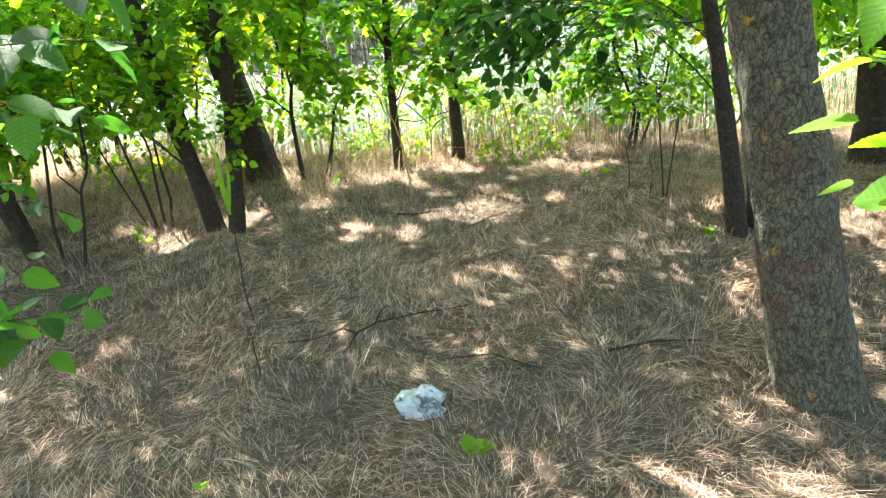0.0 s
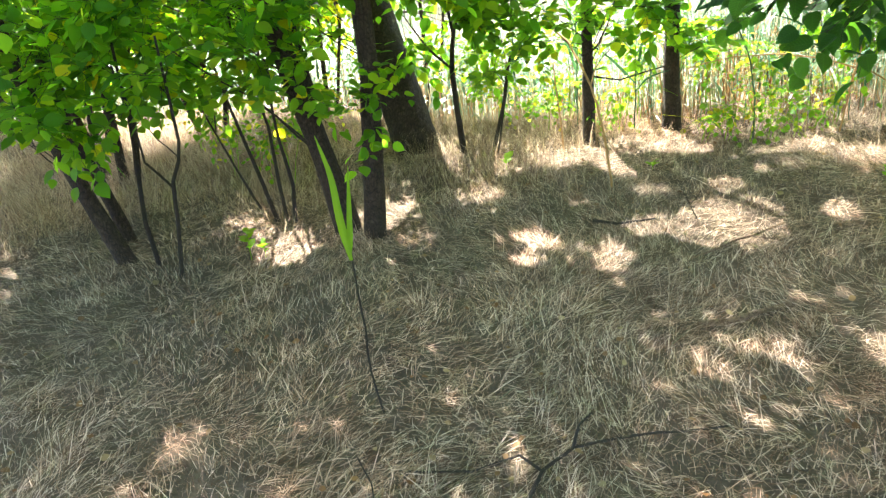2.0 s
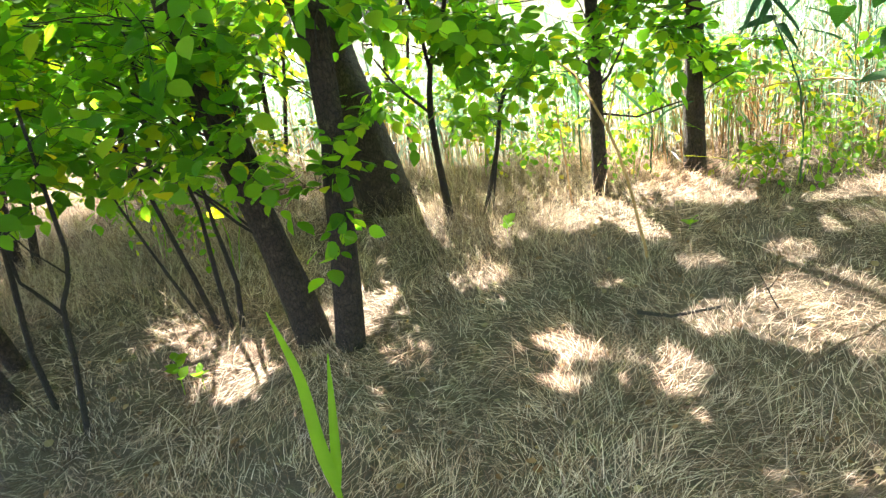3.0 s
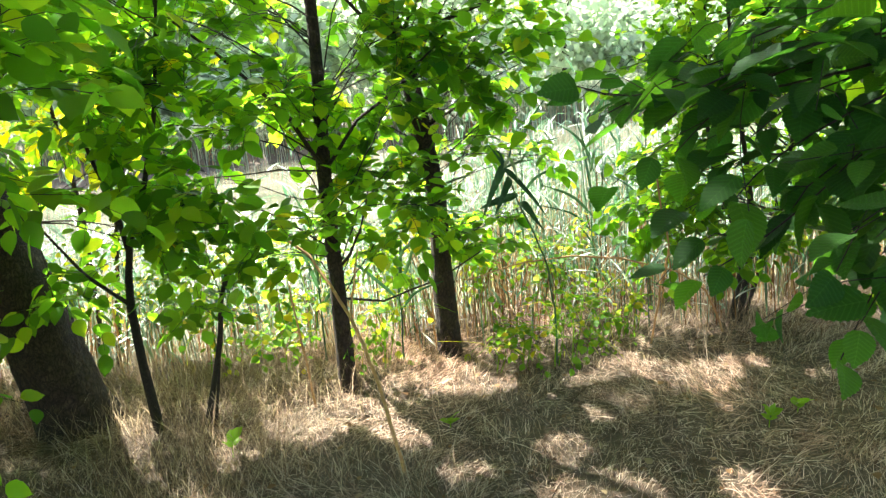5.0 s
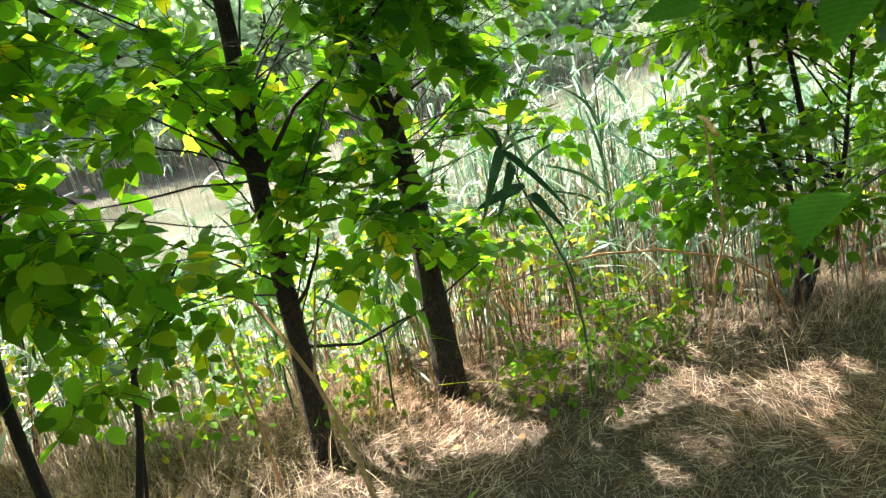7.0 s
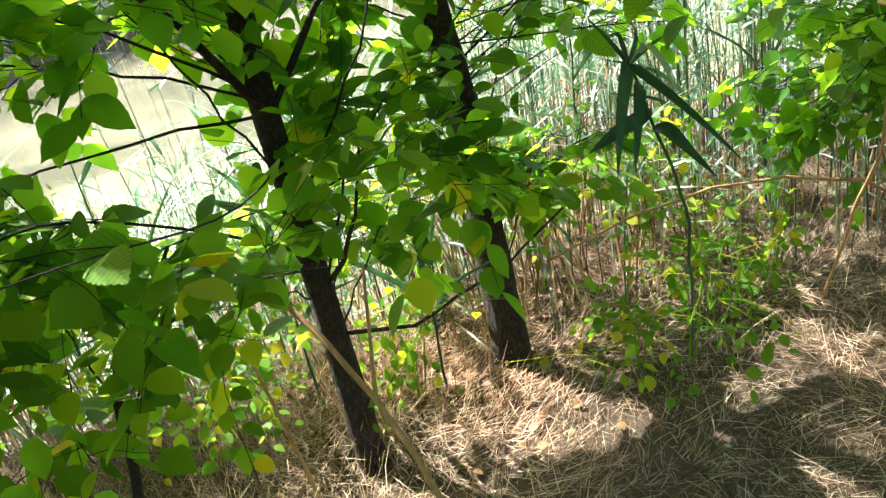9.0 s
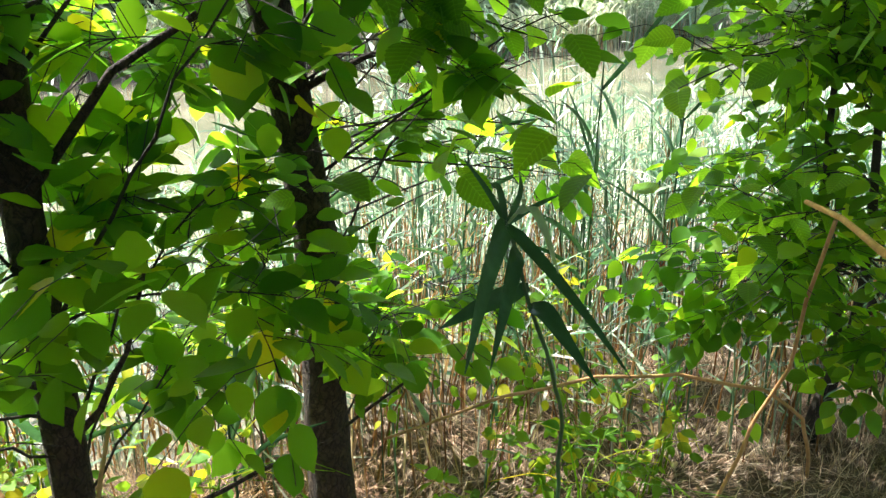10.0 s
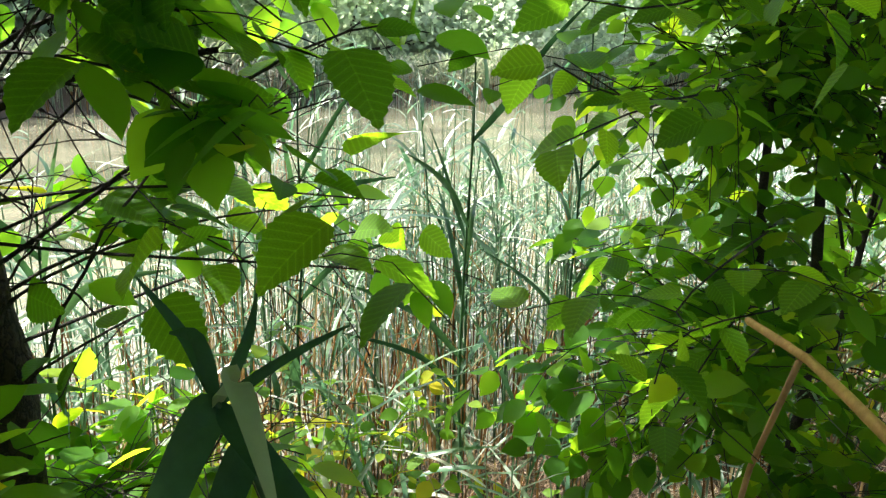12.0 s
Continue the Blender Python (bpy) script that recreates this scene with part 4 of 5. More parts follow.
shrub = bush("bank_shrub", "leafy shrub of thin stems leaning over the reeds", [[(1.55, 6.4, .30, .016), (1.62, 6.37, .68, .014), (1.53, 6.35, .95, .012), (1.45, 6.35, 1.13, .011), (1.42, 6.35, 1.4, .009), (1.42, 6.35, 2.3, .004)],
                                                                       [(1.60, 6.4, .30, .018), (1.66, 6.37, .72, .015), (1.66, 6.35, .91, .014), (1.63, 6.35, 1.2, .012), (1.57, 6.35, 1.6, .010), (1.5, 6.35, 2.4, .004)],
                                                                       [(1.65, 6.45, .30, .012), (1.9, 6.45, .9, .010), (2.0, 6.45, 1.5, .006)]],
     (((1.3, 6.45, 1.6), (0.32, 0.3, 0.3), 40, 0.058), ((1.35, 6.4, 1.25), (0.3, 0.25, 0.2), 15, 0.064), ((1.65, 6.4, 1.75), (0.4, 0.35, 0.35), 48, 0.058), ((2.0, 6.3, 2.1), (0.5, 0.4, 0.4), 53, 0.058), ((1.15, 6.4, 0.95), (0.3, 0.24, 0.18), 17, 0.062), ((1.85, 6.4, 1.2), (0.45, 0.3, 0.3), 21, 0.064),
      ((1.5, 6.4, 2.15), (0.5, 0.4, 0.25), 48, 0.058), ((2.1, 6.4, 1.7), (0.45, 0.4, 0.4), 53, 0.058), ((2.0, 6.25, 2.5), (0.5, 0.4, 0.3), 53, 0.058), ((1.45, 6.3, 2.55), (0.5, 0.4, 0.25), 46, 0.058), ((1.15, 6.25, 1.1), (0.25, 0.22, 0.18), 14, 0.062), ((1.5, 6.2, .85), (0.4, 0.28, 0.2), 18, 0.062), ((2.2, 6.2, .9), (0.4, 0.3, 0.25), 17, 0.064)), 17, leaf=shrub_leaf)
bush("edge_shrub", "small leafy shrub beside the slim tree", [[(1.35, 4.62, .40, .008), (1.33, 4.6, .7, .006), (1.3, 4.6, 1.1, .003)], [(1.37, 4.62, .40, .006), (1.42, 4.62, .75, .005), (1.46, 4.6, 1.0, .003)]],
     (((1.3, 4.7, .95), (0.25, 0.22, 0.2), 9, 0.06),), 18)

for k, (x, y, zc, w, nn) in enumerate(((-1.75, 7.15, 1.85, .45, 34), (-2.55, 7.05, 1.5, .55, 44), (-3.3, 7.2, 1.6, .6, 46))):
    z = float(lie(x, y))
    bush("alder_bush", "alder bush above the reeds, leaves painted yellow as if sunlit", [[(x, y, z - .05, .02), (x + .05, y, z + .5 * zc, .015), (x - .03, y, zc + .4, .006)], [(x + .06, y, z - .05, .016), (x + .2, y + .1, z + .5 * zc, .011), (x + .35 * w, y, zc + .3, .005)]],
         (((x, y, zc), (w, .35, .55), nn, 0.078), ((x - .1, y, zc + .65), (.8 * w, .35, .4), nn // 2, 0.08)), 400 + k, leaf=leaf_sunlit, group="alder bushes", bark=bark_dark)

# green and yellow-leaved growth at the foot of the reeds
for k, (x, y, h_, w, nn) in enumerate(((.22, 6.2, .16, .10, 6), (.36, 6.24, .26, .13, 8), (.50, 6.18, .30, .13, 8), (.62, 6.26, .34, .15, 9), (.76, 6.24, .22, .13, 6), (.90, 6.34, .16, .12, 4), (1.02, 6.42, .3, .14, 6),
                                          (-.75, 6.5, .30, .18, 14), (-.28, 6.42, .34, .16, 14), (-.62, 6.72, .55, .22, 18), (-.15, 6.8, .55, .2, 16), (.3, 6.78, .6, .2, 16), (.7, 6.72, .5, .2, 14), (-1.1, 6.55, .4, .2, 14),
                                          (-1.35, 6.85, .65, .28, 22), (-1.9, 6.75, .6, .32, 18), (-2.4, 6.3, .5, .3, 18), (-2.75, 5.75, .5, .3, 16), (-2.3, 5.6, .4, .25, 12), (2.3, 6.6, .6, .35, 18))):
    z = float(lie(x, y))
    bush("bank_weed", "bright yellow-green leafy weed at the foot of reeds", [[(x, y, z - .01, .004), (x + .02, y, z + .5 * h_, .003), (x - .02, y, z + h_, .002)], [(x + .02, y, z - .01, .003), (x + .06, y + .02, z + .45 * h_, .002), (x + .5 * w, y, z + .85 * h_, .0015)]],
         (((x, y, z + .7 * h_), (w, w, .38 * h_), nn, 0.041),), 60 + k, leaf=weed_mat, twig=weed_mat, bark=weed_mat, category="weed", group="weeds at the reeds")


def seedling(x, y, seed, high, size, count):
    """A small rosette: a short stem with single leaves."""
    r = np.random.default_rng(seed)
    z = float(lie(x, y))
    ob = thing("seedling", (x, y, z), "small yellow-green seedling in dry grass", "seedling", "seedlings")
    part("stem", limb_geo([(0, 0, -.02), (.004, 0, .5 * high), (.01, 0, high)], .0025, .001, 5), weed_mat, ob)
    for k in range(count):
        a = 2.4 * k + r.uniform(-.4, .4)
        u = r.uniform(.3, 1)
        d = np.array([[math.cos(a), math.sin(a), r.uniform(.3, 1.2)]])
        s = np.array([size * r.uniform(.6, 1.2)])
        me = scatter("leaf", np.array([[.01 * u, 0, high * u]]), d, np.array([[0, 0, 1.0]]) + r.normal(0, .3, (1, 3)), s, ROUND)
        part("leaf", me, weed_mat, ob)
    return ob


for k, (x, y, hh, sz, nn) in enumerate(((-0.03, 2.31, .06, .055, 9), (.02, 2.33, .05, .05, 8), (-2.12, 4.62, .16, .045, 14), (-2.06, 4.66, .10, .045, 8), (-.95, 5.75, .08, .05, 7), (.95, 5.2, .07, .05, 7), (1.1, 5.25, .05, .05, 6), (1.45, 4.05, .06, .05, 8), (-.1, 5.75, .05, .045, 6), (-1.0, 2.2, .05, .04, 6))):
    seedling(x, y, 80 + k, hh, sz, nn)

# thicket further off to both sides and behind
for k, (x, y, h_, w) in enumerate(((-3.55, 5.7, 2.3, .75), (-4.4, 6.6, 2.6, .9), (-5.4, 5.6, 2.8, 1.0), (-3.4, 6.7, 2.4, .8), (-5.8, 7.4, 3.0, 1.1), (-4.6, 4.6, 2.5, .8), (-6.6, 6.2, 3.2, 1.1), (2.9, 6.5, 2.1, .7), (3.7, 5.9, 2.6, .9), (4.6, 6.4, 2.8, 1.0), (5.2, 5.0, 2.8, 1.0), (3.9, 4.4, 2.4, .8))):
    z = float(lie(x, y))
    bush("thicket_shrub", "dense green shrub in the thicket", [[(x, y, z - .05, .035), (x + .08, y, z + .4 * h_, .025), (x, y, z + h_, .008)], [(x + .1, y, z - .05, .025), (x + .4 * w, y + .1, z + .5 * h_, .016), (x + .5 * w, y, z + h_, .006)], [(x - .1, y, z - .05, .025), (x - .4 * w, y - .1, z + .5 * h_, .016), (x - .5 * w, y, z + h_, .006)]],
         (((x, y, z + .68 * h_), (w, .8 * w, .36 * h_), 110, 0.09), ((x, y, z + .4 * h_), (1.1 * w, .8 * w, .18 * h_), 30, 0.08)), 100 + k, group="thicket", bark=bark_dark, shape=LEAN)
# trees mostly out of view, added so that their crowns shade the clearing
for k, (x, y, h_) in enumerate(((-3.2, 1.2, 5.2), (-1.2, -1.8, 5.6), (2.6, -0.8, 5.4), (3.9, 2.6, 5.0), (-5.0, 3.4, 5.0), (4.9, 5.6, 5.2), (-4.6, -1.5, 5.5), (-5.6, 6.9, 5.0), (3.25, 5.65, 5.0))):
    z = float(lie(x, y))
    tree("woodland_tree", [(x, y, z - .1, .16), (x + .02, y, z + .3, .13), (x - .05, y + .03, z + 2.2, .11), (x + .05, y, z + h_, .04)], "dark-barked tree with an added leafy crown that shades the clearing", "tree", bark_dark,
         canopy=((x, y, z + .88 * h_), (2.5, 2.5, 1.2), 330 if x > 2 or x < -5.5 else 220, 15, 0.28, 0.12), seed=130 + k, group="woodland trees", sides=18)

# ---- leaves and twigs close to the way: each leaf a part of its own ----

FINE_LEAVES = []
for k in range(3):
    v, q = leaf_shape([(t, (0.32 + 0.03 * k) * math.sin(math.pi * min(1.0, t ** (0.62 + 0.06 * k))) ** 0.75 * (1.0 - 0.35 * ease(0.7, 1.0, t)) + 0.006) for t in [j / 20 for j in range(21)]], 0.08 + 0.09 * k, 0.15 + 0.12 * k, 0.017)
    v[:, 2] += 0.012 * np.sin(v[:, 1] * 44) * np.abs(v[:, 0])
    FINE_LEAVES.append(quick_mesh("leaf", v[:, :3] + np.stack([0 * v[:, 3], 0 * v[:, 3], v[:, 3]], 1), q))


def leafy_branch(parent, base, sprays, seed, material, twig_name="branch", size=0.08, step=0.06, side=2, gap=0.3):
    """A branch with twigs, and single leaves that hang on it."""
    tw = Twigs(seed)
    for a, tip, r0, bare in sprays:
        tw.spray(a, tip, size, 0.45 * r0, bare, step, side, 0.06)
    b = part(twig_name, local(tw.geo, base), twig_mat, parent)
    p, d, nrm, s = tw.leaves()
    ok = clear_of_way(p, gap) & shaded(p, 0.7)
    for i in np.nonzero(ok)[0]:
        y_ = Vector(d[i]).normalized()
        x_ = y_.cross(Vector(nrm[i])).normalized()
        z_ = x_.cross(y_)
        data = FINE_LEAVES[int(i) % 3]
        m = Matrix((x_ * s[i], y_ * s[i], z_ * s[i])).transposed().to_4x4()
        m.translation = Vector(p[i]) - Vector(base)
        o = new("leaf", data)
        if not data.materials:
            data.materials.append(material)
        o.parent = b
        o.matrix_local = m
        if o.data.materials[0] != material:
            o.material_slots[0].link = "OBJECT"
            o.material_slots[0].material = material
    return b


sb = slim.location
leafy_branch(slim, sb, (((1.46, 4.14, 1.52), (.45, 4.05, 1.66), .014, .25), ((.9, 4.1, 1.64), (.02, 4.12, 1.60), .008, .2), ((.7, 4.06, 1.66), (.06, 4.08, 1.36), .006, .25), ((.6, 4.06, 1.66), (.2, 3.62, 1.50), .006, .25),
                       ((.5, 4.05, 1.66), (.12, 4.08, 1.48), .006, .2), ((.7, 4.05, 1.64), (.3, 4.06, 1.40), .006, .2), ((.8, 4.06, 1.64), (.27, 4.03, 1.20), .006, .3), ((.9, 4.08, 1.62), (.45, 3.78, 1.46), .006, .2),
                       ((1.1, 4.1, 1.6), (.75, 3.85, 1.50), .006, .2), ((.75, 4.06, 1.65), (.42, 4.3, 1.36), .006, .2), ((1.2, 4.1, 1.58), (.8, 4.4, 1.25), .006, .2), ((.6, 4.05, 1.66), (.03, 3.5, 1.55), .006, .35), ((.8, 4.1, 1.64), (.17, 4.13, 1.56), .006, .3), ((.7, 4.1, 1.65), (.22, 4.08, 1.45), .006, .3), ((.8, 4.05, 1.64), (.25, 4.05, 1.48), .006, .2), ((.75, 4.05, 1.65), (.15, 4.14, 1.64), .006, .3), ((.8, 4.05, 1.64), (.26, 4.03, 1.35), .006, .3), ((.85, 4.05, 1.63), (.28, 4.0, 1.27), .006, .35), ((.9, 4.1, 1.63), (.5, 4.15, 1.2), .006, .3)), 201, leaf_shaded, size=0.08, step=0.04, side=4, gap=0.44)
leafy_branch(slim, sb, (((1.45, 4.15, 1.75), (.3, 4.1, 1.90), .014, .25), ((.95, 4.12, 1.9), (.15, 4.08, 1.72), .007, .15), ((1.1, 4.1, 1.88), (.6, 3.85, 1.70), .006, .15), ((.7, 4.1, 1.92), (.2, 4.0, 1.80), .006, .15), ((.8, 4.1, 1.92), (.45, 4.2, 1.72), .006, .15), ((.9, 4.1, 1.9), (.4, 3.75, 1.74), .006, .2)), 202, leaf_shaded, size=0.08, step=0.04, side=4, gap=0.44)

leafy_branch(slim, sb, (((.55, 4.05, 1.70), (-.11, 4.26, 1.69), .007, .3), ((.4, 4.1, 1.70), (-.05, 4.2, 1.62), .005, .35), ((.4, 4.1, 1.70), (.0, 4.18, 1.65), .005, .35), ((.45, 4.1, 1.68), (.06, 4.16, 1.55), .005, .4), ((.5, 4.1, 1.7), (.1, 4.18, 1.62), .005, .4)), 209, leaf_shaded, size=0.07, step=0.05, side=2, gap=0.27)

left_sapling = tree("sapling", [(-1.75, 1.35, -0.02, .022), (-1.7, 1.4, .6, .018), (-1.6, 1.45, 1.3, .014), (-1.5, 1.5, 2.0, .009), (-1.45, 1.5, 2.6, .005)], "broad-leaved sapling beside the way", "sapling", twig_mat, seed=203, sides=8)
lb = left_sapling.location
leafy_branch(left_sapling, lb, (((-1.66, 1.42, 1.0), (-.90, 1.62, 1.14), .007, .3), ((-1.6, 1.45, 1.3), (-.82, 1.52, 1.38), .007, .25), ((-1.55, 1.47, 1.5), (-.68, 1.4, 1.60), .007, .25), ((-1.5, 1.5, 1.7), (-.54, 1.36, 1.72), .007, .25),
                               ((-1.65, 1.42, 1.05), (-1.0, 1.75, 1.06), .006, .3), ((-1.5, 1.5, 1.8), (-.42, 1.12, 1.78), .006, .35), ((-1.5, 1.5, 1.75), (-.62, 1.6, 1.86), .006, .25), ((-1.6, 1.45, 1.2), (-1.05, 1.55, 1.28), .006, .25)), 204, leaf_shaded, size=0.08, side=3, step=0.045)
right_sapling = tree("sapling", [(1.45, .8, -0.07, .022), (1.35, .85, .6, .018), (1.2, .9, 1.3, .014), (1.1, .95, 2.0, .009), (1.05, 1.0, 2.6, .005)], "broad-leaved sapling with bright leaves beside the way", "sapling", twig_mat, seed=205, sides=8)
rb = right_sapling.location
leafy_branch(right_sapling, rb, (((1.2, .9, 1.3), (.56, .98, 1.62), .006, .35), ((1.2, .9, 1.25), (.55, .96, 1.46), .006, .35), ((1.15, .9, 1.4), (.56, .9, 1.54), .006, .35), ((1.12, .92, 1.5), (.62, 1.05, 1.70), .006, .35), ((1.15, .92, 1.4), (.62, 1.0, 1.42), .006, .4)), 206, leaf_near, size=0.075, side=2, step=0.045, gap=0.36)

leafy_branch(right_sapling, rb, (((1.15, .9, 1.4), (.47, .80, 1.64), .006, .6), ((1.15, .9, 1.4), (.45, .78, 1.58), .006, .65), ((1.2, .9, 1.25), (.47, .76, 1.50), .006, .7), ((1.12, .92, 1.5), (.52, .82, 1.70), .006, .6), ((1.15, .9, 1.35), (.52, .78, 1.55), .006, .6)), 212, leaf_near, size=0.075, side=1, step=0.05, gap=0.36)

cb = centre.location
leafy_branch(centre, cb, (((.08, 6.44, 1.36), (.60, 6.28, 1.68), .008, .3), ((.07, 6.44, 1.4), (.50, 6.3, 1.58), .006, .3), ((.07, 6.44, 1.3), (.55, 6.38, 1.42), .006, .3), ((.08, 6.42, 1.2), (.26, 6.2, 1.36), .005, .3), ((.07, 6.44, 1.45), (.40, 6.42, 1.62), .006, .3), ((.08, 6.44, 1.25), (.75, 6.55, 1.33), .007, .25), ((.06, 6.44, 1.55), (.5, 6.15, 1.78), .007, .3),
                         ((.05, 6.44, 1.6), (.3, 6.12, 1.86), .006, .3)), 207, leaf_near, size=0.075, side=2, step=0.055)
leafy_branch(centre, cb, (((.07, 6.42, 1.75), (.40, 6.17, 1.67), .007, .3), ((.07, 6.42, 1.62), (.30, 6.18, 1.58), .006, .3), ((.08, 6.42, 1.3), (.19, 6.2, 1.36), .005, .3), ((.07, 6.42, 1.72), (.50, 6.2, 1.62), .006, .35), ((.08, 6.42, 1.5), (.14, 6.22, 1.48), .005, .3), ((.08, 6.43, 1.45), (.56, 6.3, 1.44), .006, .25),
                         ((.08, 6.43, 1.4), (.58, 6.26, 1.34), .006, .3), ((.06, 6.43, 1.8), (.22, 6.2, 1.68), .006, .3), ((.06, 6.43, 1.85), (.36, 6.1, 1.74), .006, .3), ((.07, 6.43, 1.6), (.42, 6.24, 1.52), .006, .3)), 210, leaf_near, size=0.082, side=2, step=0.05)
leafy_branch(shrub, shrub.location, (((1.42, 6.35, 1.6), (.68, 6.06, 1.63), .006, .4), ((1.42, 6.35, 1.7), (.70, 6.05, 1.70), .006, .4), ((1.42, 6.35, 1.5), (.78, 6.18, 1.52), .006, .35), ((1.45, 6.35, 1.3), (.86, 6.0, 1.31), .006, .35), ((1.5, 6.35, 1.15), (.84, 6.02, 1.22), .006, .35), ((1.5, 6.35, 1.1), (.95, 6.1, 1.1), .006, .3)), 211, leaf_near, size=0.072, side=3, step=0.05)
tb = thin.location
leafy_branch(thin, tb, (((-.45, 6.23, 1.3), (-.80, 5.34, 1.50), .006, .5), ((-.45, 6.22, 1.5), (-.62, 5.75, 1.78), .006, .35), ((-.46, 6.22, 1.2), (-1.0, 5.75, 1.35), .006, .35)), 208, leaf_near, size=0.075, side=1, step=0.07, gap=0.5)

# ---- single reeds near the way ----


def strap_geo(pts, width, fold=0.25):
    """One broad reed blade along a bent line."""
    g = Geo()
    pts = [Vector(p) for p in pts]
    n = len(pts)
    fine = []
    for i in range(n - 1):
        fine += [pts[i].lerp(pts[i + 1], k / 4) for k in range(4)]
    fine.append(pts[-1])
    for i in range(2):
        fine = [fine[0]] + [(fine[j - 1] + 2 * fine[j] + fine[j + 1]) / 4 for j in range(1, len(fine) - 1)] + [fine[-1]]
    m = len(fine)
    for i, p in enumerate(fine):
        t = i / (m - 1)
        w = width * (0.35 + 0.65 * min(1, t * 5)) * (1 - t ** 2.6) * 0.5 + 0.001
        d = (fine[min(i + 1, m - 1)] - fine[max(i - 1, 0)]).normalized()
        side = d.cross(Vector((0.2, -1.0, 0.35))).normalized()
        nrm = side.cross(d)
        for s in (-1, -0.5, 0, 0.5, 1):
            g.v.append(tuple(p + side * (w * s) + nrm * (abs(s) * fold * w)))
    for i in range(m - 1):
        for k in range(4):
            a = 5 * i + k
            g.f.append((a, a + 1, a + 6, a + 5))
    return g


def strap(name, pts, width, parent, base, material=None):
    return part(name, local(strap_geo(pts, width), base), material or reed_big, parent)


z = float(lie(.53, 6.2))
b0 = Vector((.53, 6.2, z))
broken = thing("broad_reed", b0, "reed with broad dark green blades bent over its stem", "reed")
part("stem", local(limb_geo([(.53, 6.2, z - .02), (.51, 6.15, .66), (.45, 6.05, .93), (.346, 5.97, 1.142), (.30, 5.95, 1.27), (.267, 5.943, 1.36)], .005, .003), b0), reed_big, broken)
for pts, w in (([(.267, 5.943, 1.353), (.25, 5.925, 1.352), (.192, 5.87, 1.279), (.122, 5.78, 1.196)], .036), ([(.293, 5.95, 1.305), (.277, 5.93, 1.30), (.236, 5.88, 1.252), (.171, 5.80, 1.182)], .034),
               ([(.267, 5.943, 1.353), (.28, 5.92, 1.335), (.313, 5.87, 1.285), (.347, 5.80, 1.219), (.367, 5.73, 1.162)], .024), ([(.324, 5.962, 1.197), (.335, 5.93, 1.195), (.349, 5.90, 1.164), (.379, 5.83, 1.096)], .040),
               ([(.320, 5.96, 1.233), (.231, 5.95, 1.222), (.145, 5.93, 1.20)], .034), ([(.267, 5.943, 1.353), (.298, 5.95, 1.404), (.318, 6.0, 1.426)], .010),
               ([(.267, 5.943, 1.353), (.334, 5.98, 1.367), (.426, 6.05, 1.361)], .009), ([(.267, 5.943, 1.353), (.253, 5.98, 1.401), (.219, 6.0, 1.454)], .011), ([(.267, 5.943, 1.353), (.257, 5.95, 1.416), (.233, 5.93, 1.427)], .013)):
    strap("blade", pts, w, broken, b0)
part("folded_blade", local(strap_geo([(.267, 5.943, 1.353), (.268, 5.90, 1.395), (.270, 5.87, 1.402), (.272, 5.83, 1.376), (.280, 5.80, 1.315)], .024), b0), reed_pale, broken, "pale folded underside of a blade")

for (x, y, hh, n, label, sd) in ((-.18, 6.45, .62, 5, "low reed with arched blue-green blades", 1), (-.55, 6.55, .75, 6, "low reed with arched blue-green blades", 2), (.95, 6.75, 1.25, 8, "tall green reed with spread blades", 3), (1.3, 6.8, 1.35, 8, "tall green reed with spread blades", 4), (.1, 6.85, 1.0, 8, "tall green reed with spread blades", 5), (-1.0, 6.8, .9, 7, "low reed with arched blue-green blades", 6), (.62, 6.95, 1.2, 8, "tall green reed with spread blades", 7), (1.75, 6.55, .7, 6, "low reed with arched blue-green blades", 8)):
    r = np.random.default_rng(300 + sd)
    z = float(lie(x, y))
    b0 = Vector((x, y, z))
    ob = thing("reed", b0, label, "reed", "single reeds")
    part("stem", local(limb_geo([(x, y, z - .02), (x + .01, y, z + .5 * hh), (x + .03, y, z + hh)], .005, .002), b0), reed_big, ob)
    for k in range(n):
        u = hh * r.uniform(.3, 1)
        a = r.uniform(0, 6.28)
        l_ = r.uniform(.2, .38)
        o = Vector((math.cos(a), math.sin(a), 0))
        s = Vector((x + .03 * u / hh, y, z + u))
        v_ = r.uniform(.2, 1.1)
        strap("blade", [s, s + o * .25 * l_ + Vector((0, 0, .3 * l_)), s + o * .5 * l_ + Vector((0, 0, (.25 + .4 * v_) * l_)), s + o * .8 * l_ + Vector((0, 0, (.2 + .75 * v_) * l_))], r.uniform(.010, .018), ob, b0)

z = float(lie(-1.12, 3.5))
b0 = Vector((-1.12, 3.5, z))
shoot = thing("reed_shoot", b0, "single bright green reed shoot in the clearing", "reed")

# ---- sticks, bag and other small things ----


def stick(name, pts, r0, r1, label, material=None, twigs=(), category="stick"):
    base = Vector(pts[0])
    ob = thing(name, base, label, category)
    part("shaft", local(limb_geo(pts, r0, r1, 7), base), material or stick_mat, ob)
    for t, a, b in twigs:
        part("side_twig", local(limb_geo(t, a, b, 7), base), sunlit_orange_mat if name == "bent_branch" else material or stick_mat, ob)
    return ob


def down(x, y, up=0.02):
    return (x, y, float(lie(x, y)) + up)


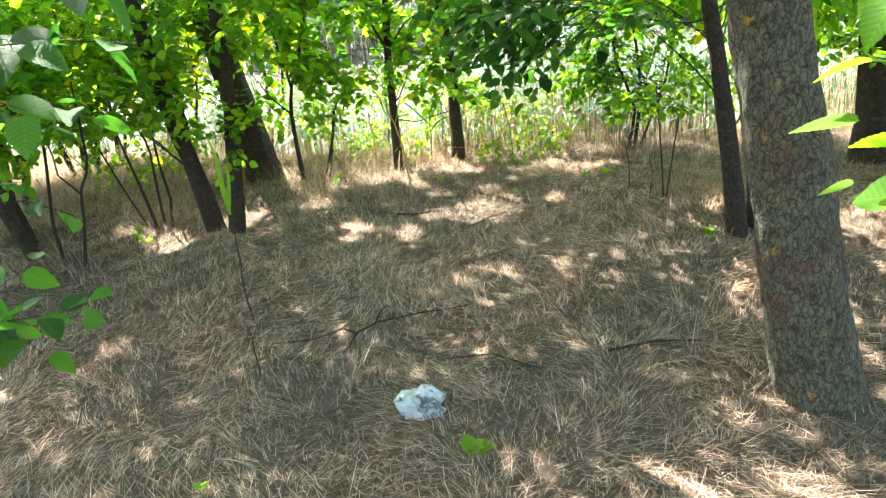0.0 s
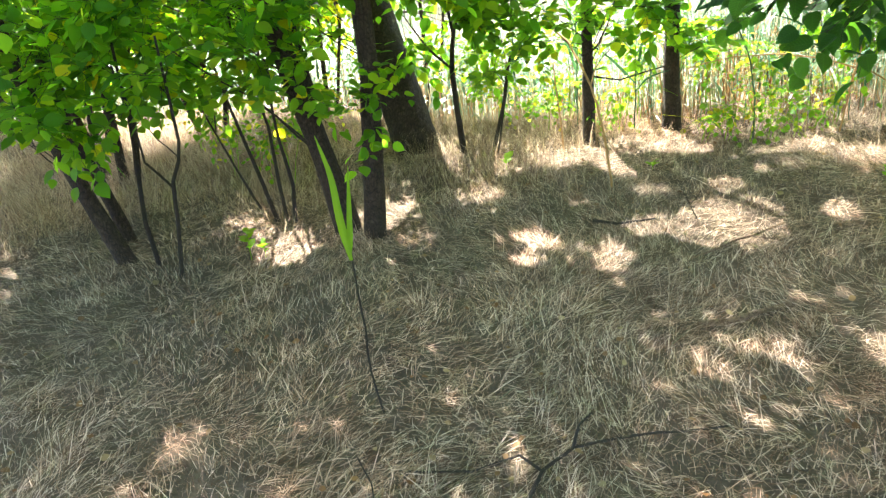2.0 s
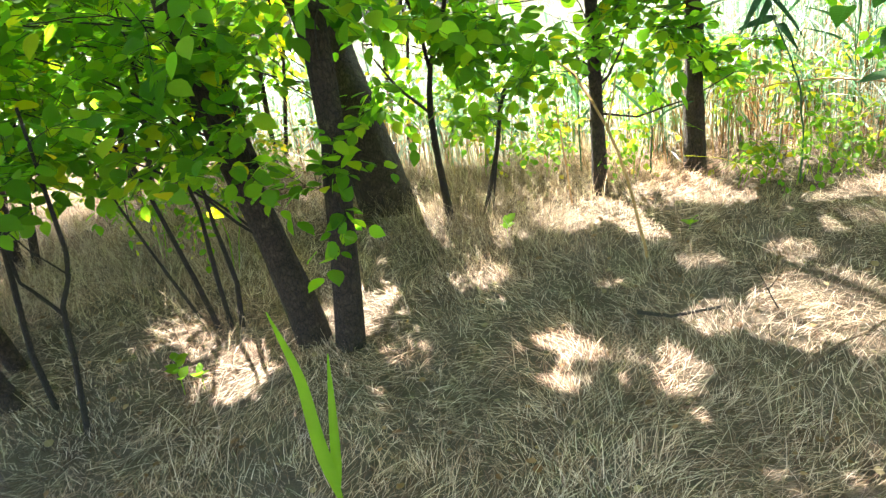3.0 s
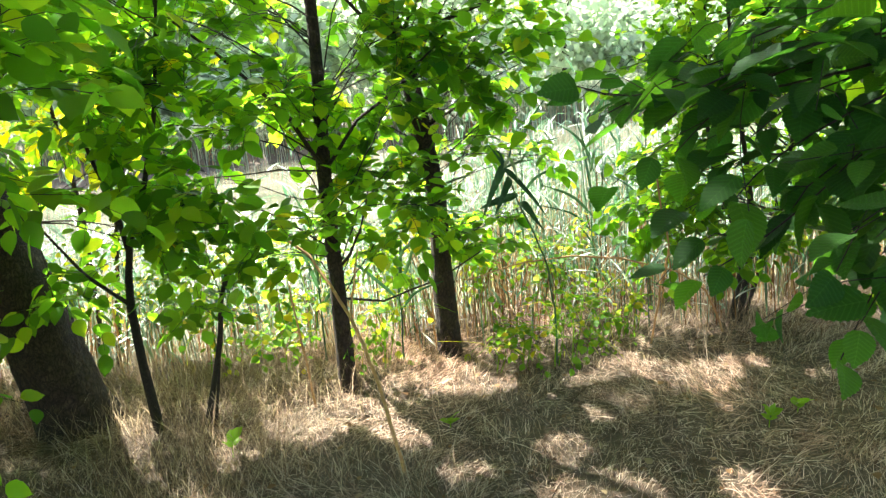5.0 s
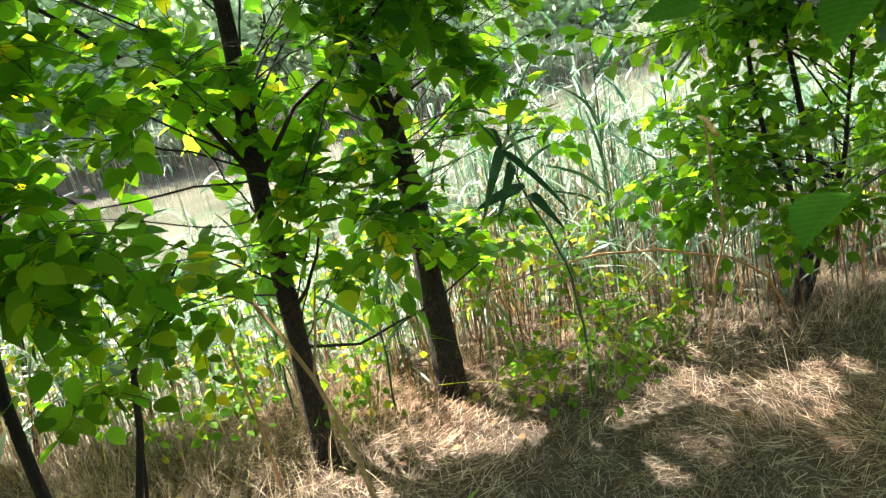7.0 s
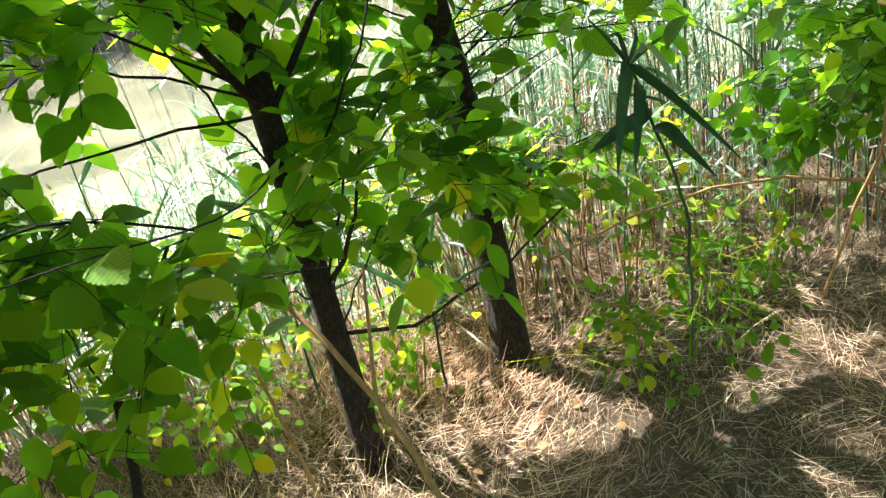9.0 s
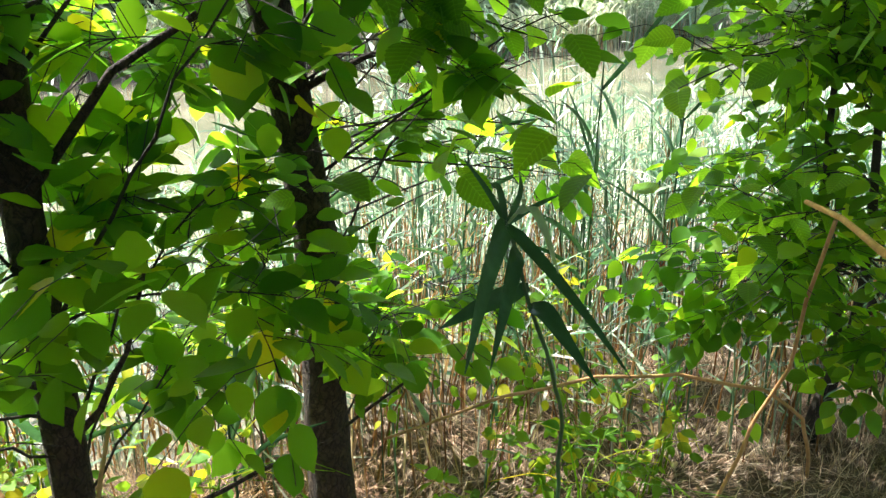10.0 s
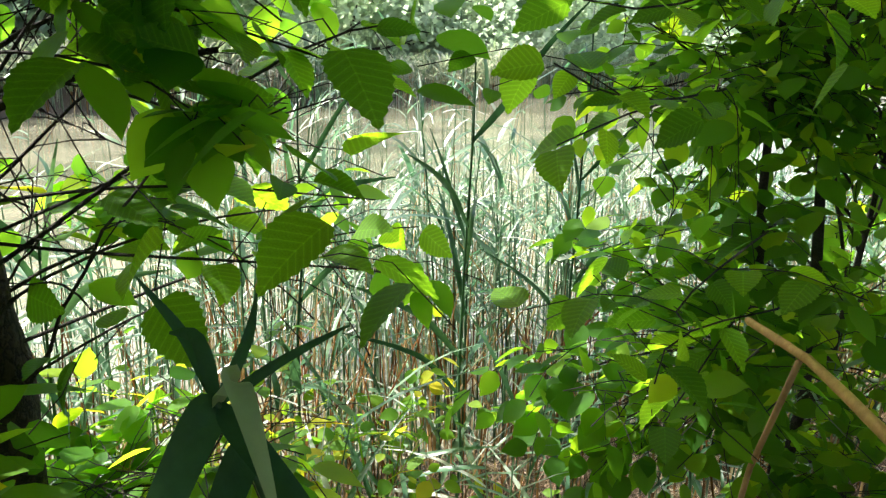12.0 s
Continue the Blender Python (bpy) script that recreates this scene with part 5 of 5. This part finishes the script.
stick("fallen_stick", [down(-.02, 4.05), down(.1, 4.1), down(.22, 4.16), down(.34, 4.2)], .014, .009, "grey weathered stick lying on dry grass")
stick("fallen_branch", [down(-.60, 3.12, .015), down(-.54, 3.24, .03), down(-.46, 3.36, .03), down(-.2, 3.45, .03), down(.02, 3.5, .02)], .007, .003, "dark broken branch with side twigs on grass", twig_mat,
      (([down(-.54, 3.24, .03), down(-.62, 3.3, .035), down(-.75, 3.24, .03), down(-.95, 3.22, .02)], .005, .003), ([down(-.46, 3.36, .03), down(-.44, 3.45, .04), down(-.40, 3.5, .05)], .006, .003)))
stick("fallen_twig", [down(-.42, 5.02), down(-.3, 4.98), down(-.12, 5.02)], .008, .005, "dark short twig lying on grass", twig_mat)
stick("fallen_stick", [down(.02, 4.62), down(.22, 4.72), down(.42, 4.84)], .006, .004, "thin bleached stick beside a sunlit patch")
stick("fallen_stick", [down(.62, 2.95, .015), down(.85, 3.0), down(1.05, 3.02)], .008, .005, "dark stick half buried in grass", twig_mat)
stick("fallen_stick", [down(-.1, 3.02), down(.1, 2.98), down(.3, 2.85)], .005, .003, "thin dark twig in dry grass", twig_mat)
stick("dry_stem", [down(-.95, 2.95, -.01), (-.97, 2.97, .42), (-1.0, 2.98, .5)], .003, .0015, "thin upright dead stem in grass", twig_mat)
stick("dry_stem", [down(.08, 4.95, -.01), (.04, 4.97, .42), (-.02, 5.0, .52)], .003, .0015, "thin dark upright dead stem", twig_mat, (([(.04, 4.97, .42), (.1, 4.97, .5)], .002, .001),))
stick("dry_stem", [down(1.2, 4.9, -.01), (1.19, 4.9, .6), (1.17, 4.92, .74)], .004, .002, "thin upright dead stem", twig_mat)
stick("dry_stem", [down(1.3, 4.75, -.01), (1.31, 4.75, .55), (1.30, 4.76, .66)], .004, .002, "thin upright dead stem", twig_mat)
stick("leaning_cane", [(-.33, 5.45, .31), (-.37, 5.7, .64), (-.43, 5.9, .84), (-.56, 6.1, 1.07), (-.66, 6.15, 1.16)], .008, .006, "tan dead cane leaning against a thin tree", cane_mat, (([(-.43, 5.9, .84), (-.40, 5.98, .95), (-.36, 6.05, 1.08)], .005, .003),))
stick("leaning_cane", [(-.62, 6.1, .34), (-.64, 6.12, .6), (-.66, 6.14, .95)], .006, .004, "thin tan cane standing beside a tree", cane_mat)
stick("arching_cane", [down(1.42, 6.25, -.01), (1.36, 6.22, .5), (1.306, 6.2, .608), (1.148, 6.2, .73), (.866, 6.2, .834), (.624, 6.2, .879), (.407, 6.2, .881), (.261, 6.2, .862), (.13, 6.22, .83)], .006, .003, "thin tan cane arching over the reeds' edge", cane_mat)
stick("bent_branch", [down(1.0, 6.2, -.02), (1.02, 6.1, .70), (1.03, 6.03, .9), (0.880, 5.848, 1.309)], .005, .004, "orange-brown dead branch leaning in the shrub", cane_mat,
      (([(0.942, 5.970, 1.311), (0.873, 5.835, 1.319), (0.804, 5.700, 1.307), (0.755, 5.606, 1.306)], .005, .0075),))


def crumpled_bag():
    bm = bmesh.new()
    bmesh.ops.create_icosphere(bm, subdivisions=4, radius=1.0)
    for v in bm.verts:
        c = v.co.copy()
        k = noise.noise(c * 1.4 + Vector((4, 1, 2))) * 0.45 + noise.noise(c * 3.6) * 0.12
        crease = (0.3 - min(0.3, abs(noise.noise(c * 2.3 + Vector((7, 3, 1)))) * 2.2)) * 0.7
        v.co = Vector((c.x * 0.108, c.y * 0.075, max(c.z, -0.35) * 0.085)) * (1 + k - crease)
    me = bpy.data.meshes.new("crumpled_bag")
    bm.to_mesh(me)
    bm.free()
    ob = part("crumpled_bag", me, bag_mat)
    ob.matrix_world = pose(-.21, 2.63, float(lie(-.21, 2.63)) + .028, 8, -6, -28)
    return tagged(ob, "crumpled white plastic bag with dark print on grass", "bag")


crumpled_bag()
part("stem", local(limb_geo([(-1.10, 3.5, .2), (-1.12, 3.5, .5), (-1.12, 3.5, .86)], .0042, .003), b0), twig_mat, shoot, "dry brown stem")
for pts, w in (([(-1.12, 3.5, .84), (-1.13, 3.49, .98), (-1.13, 3.49, 1.12), (-1.155, 3.48, 1.25)], .024), ([(-1.12, 3.5, .86), (-1.105, 3.51, .98), (-1.085, 3.52, 1.14)], .018)):
    strap("blade", pts, w, shoot, b0, weed_mat)
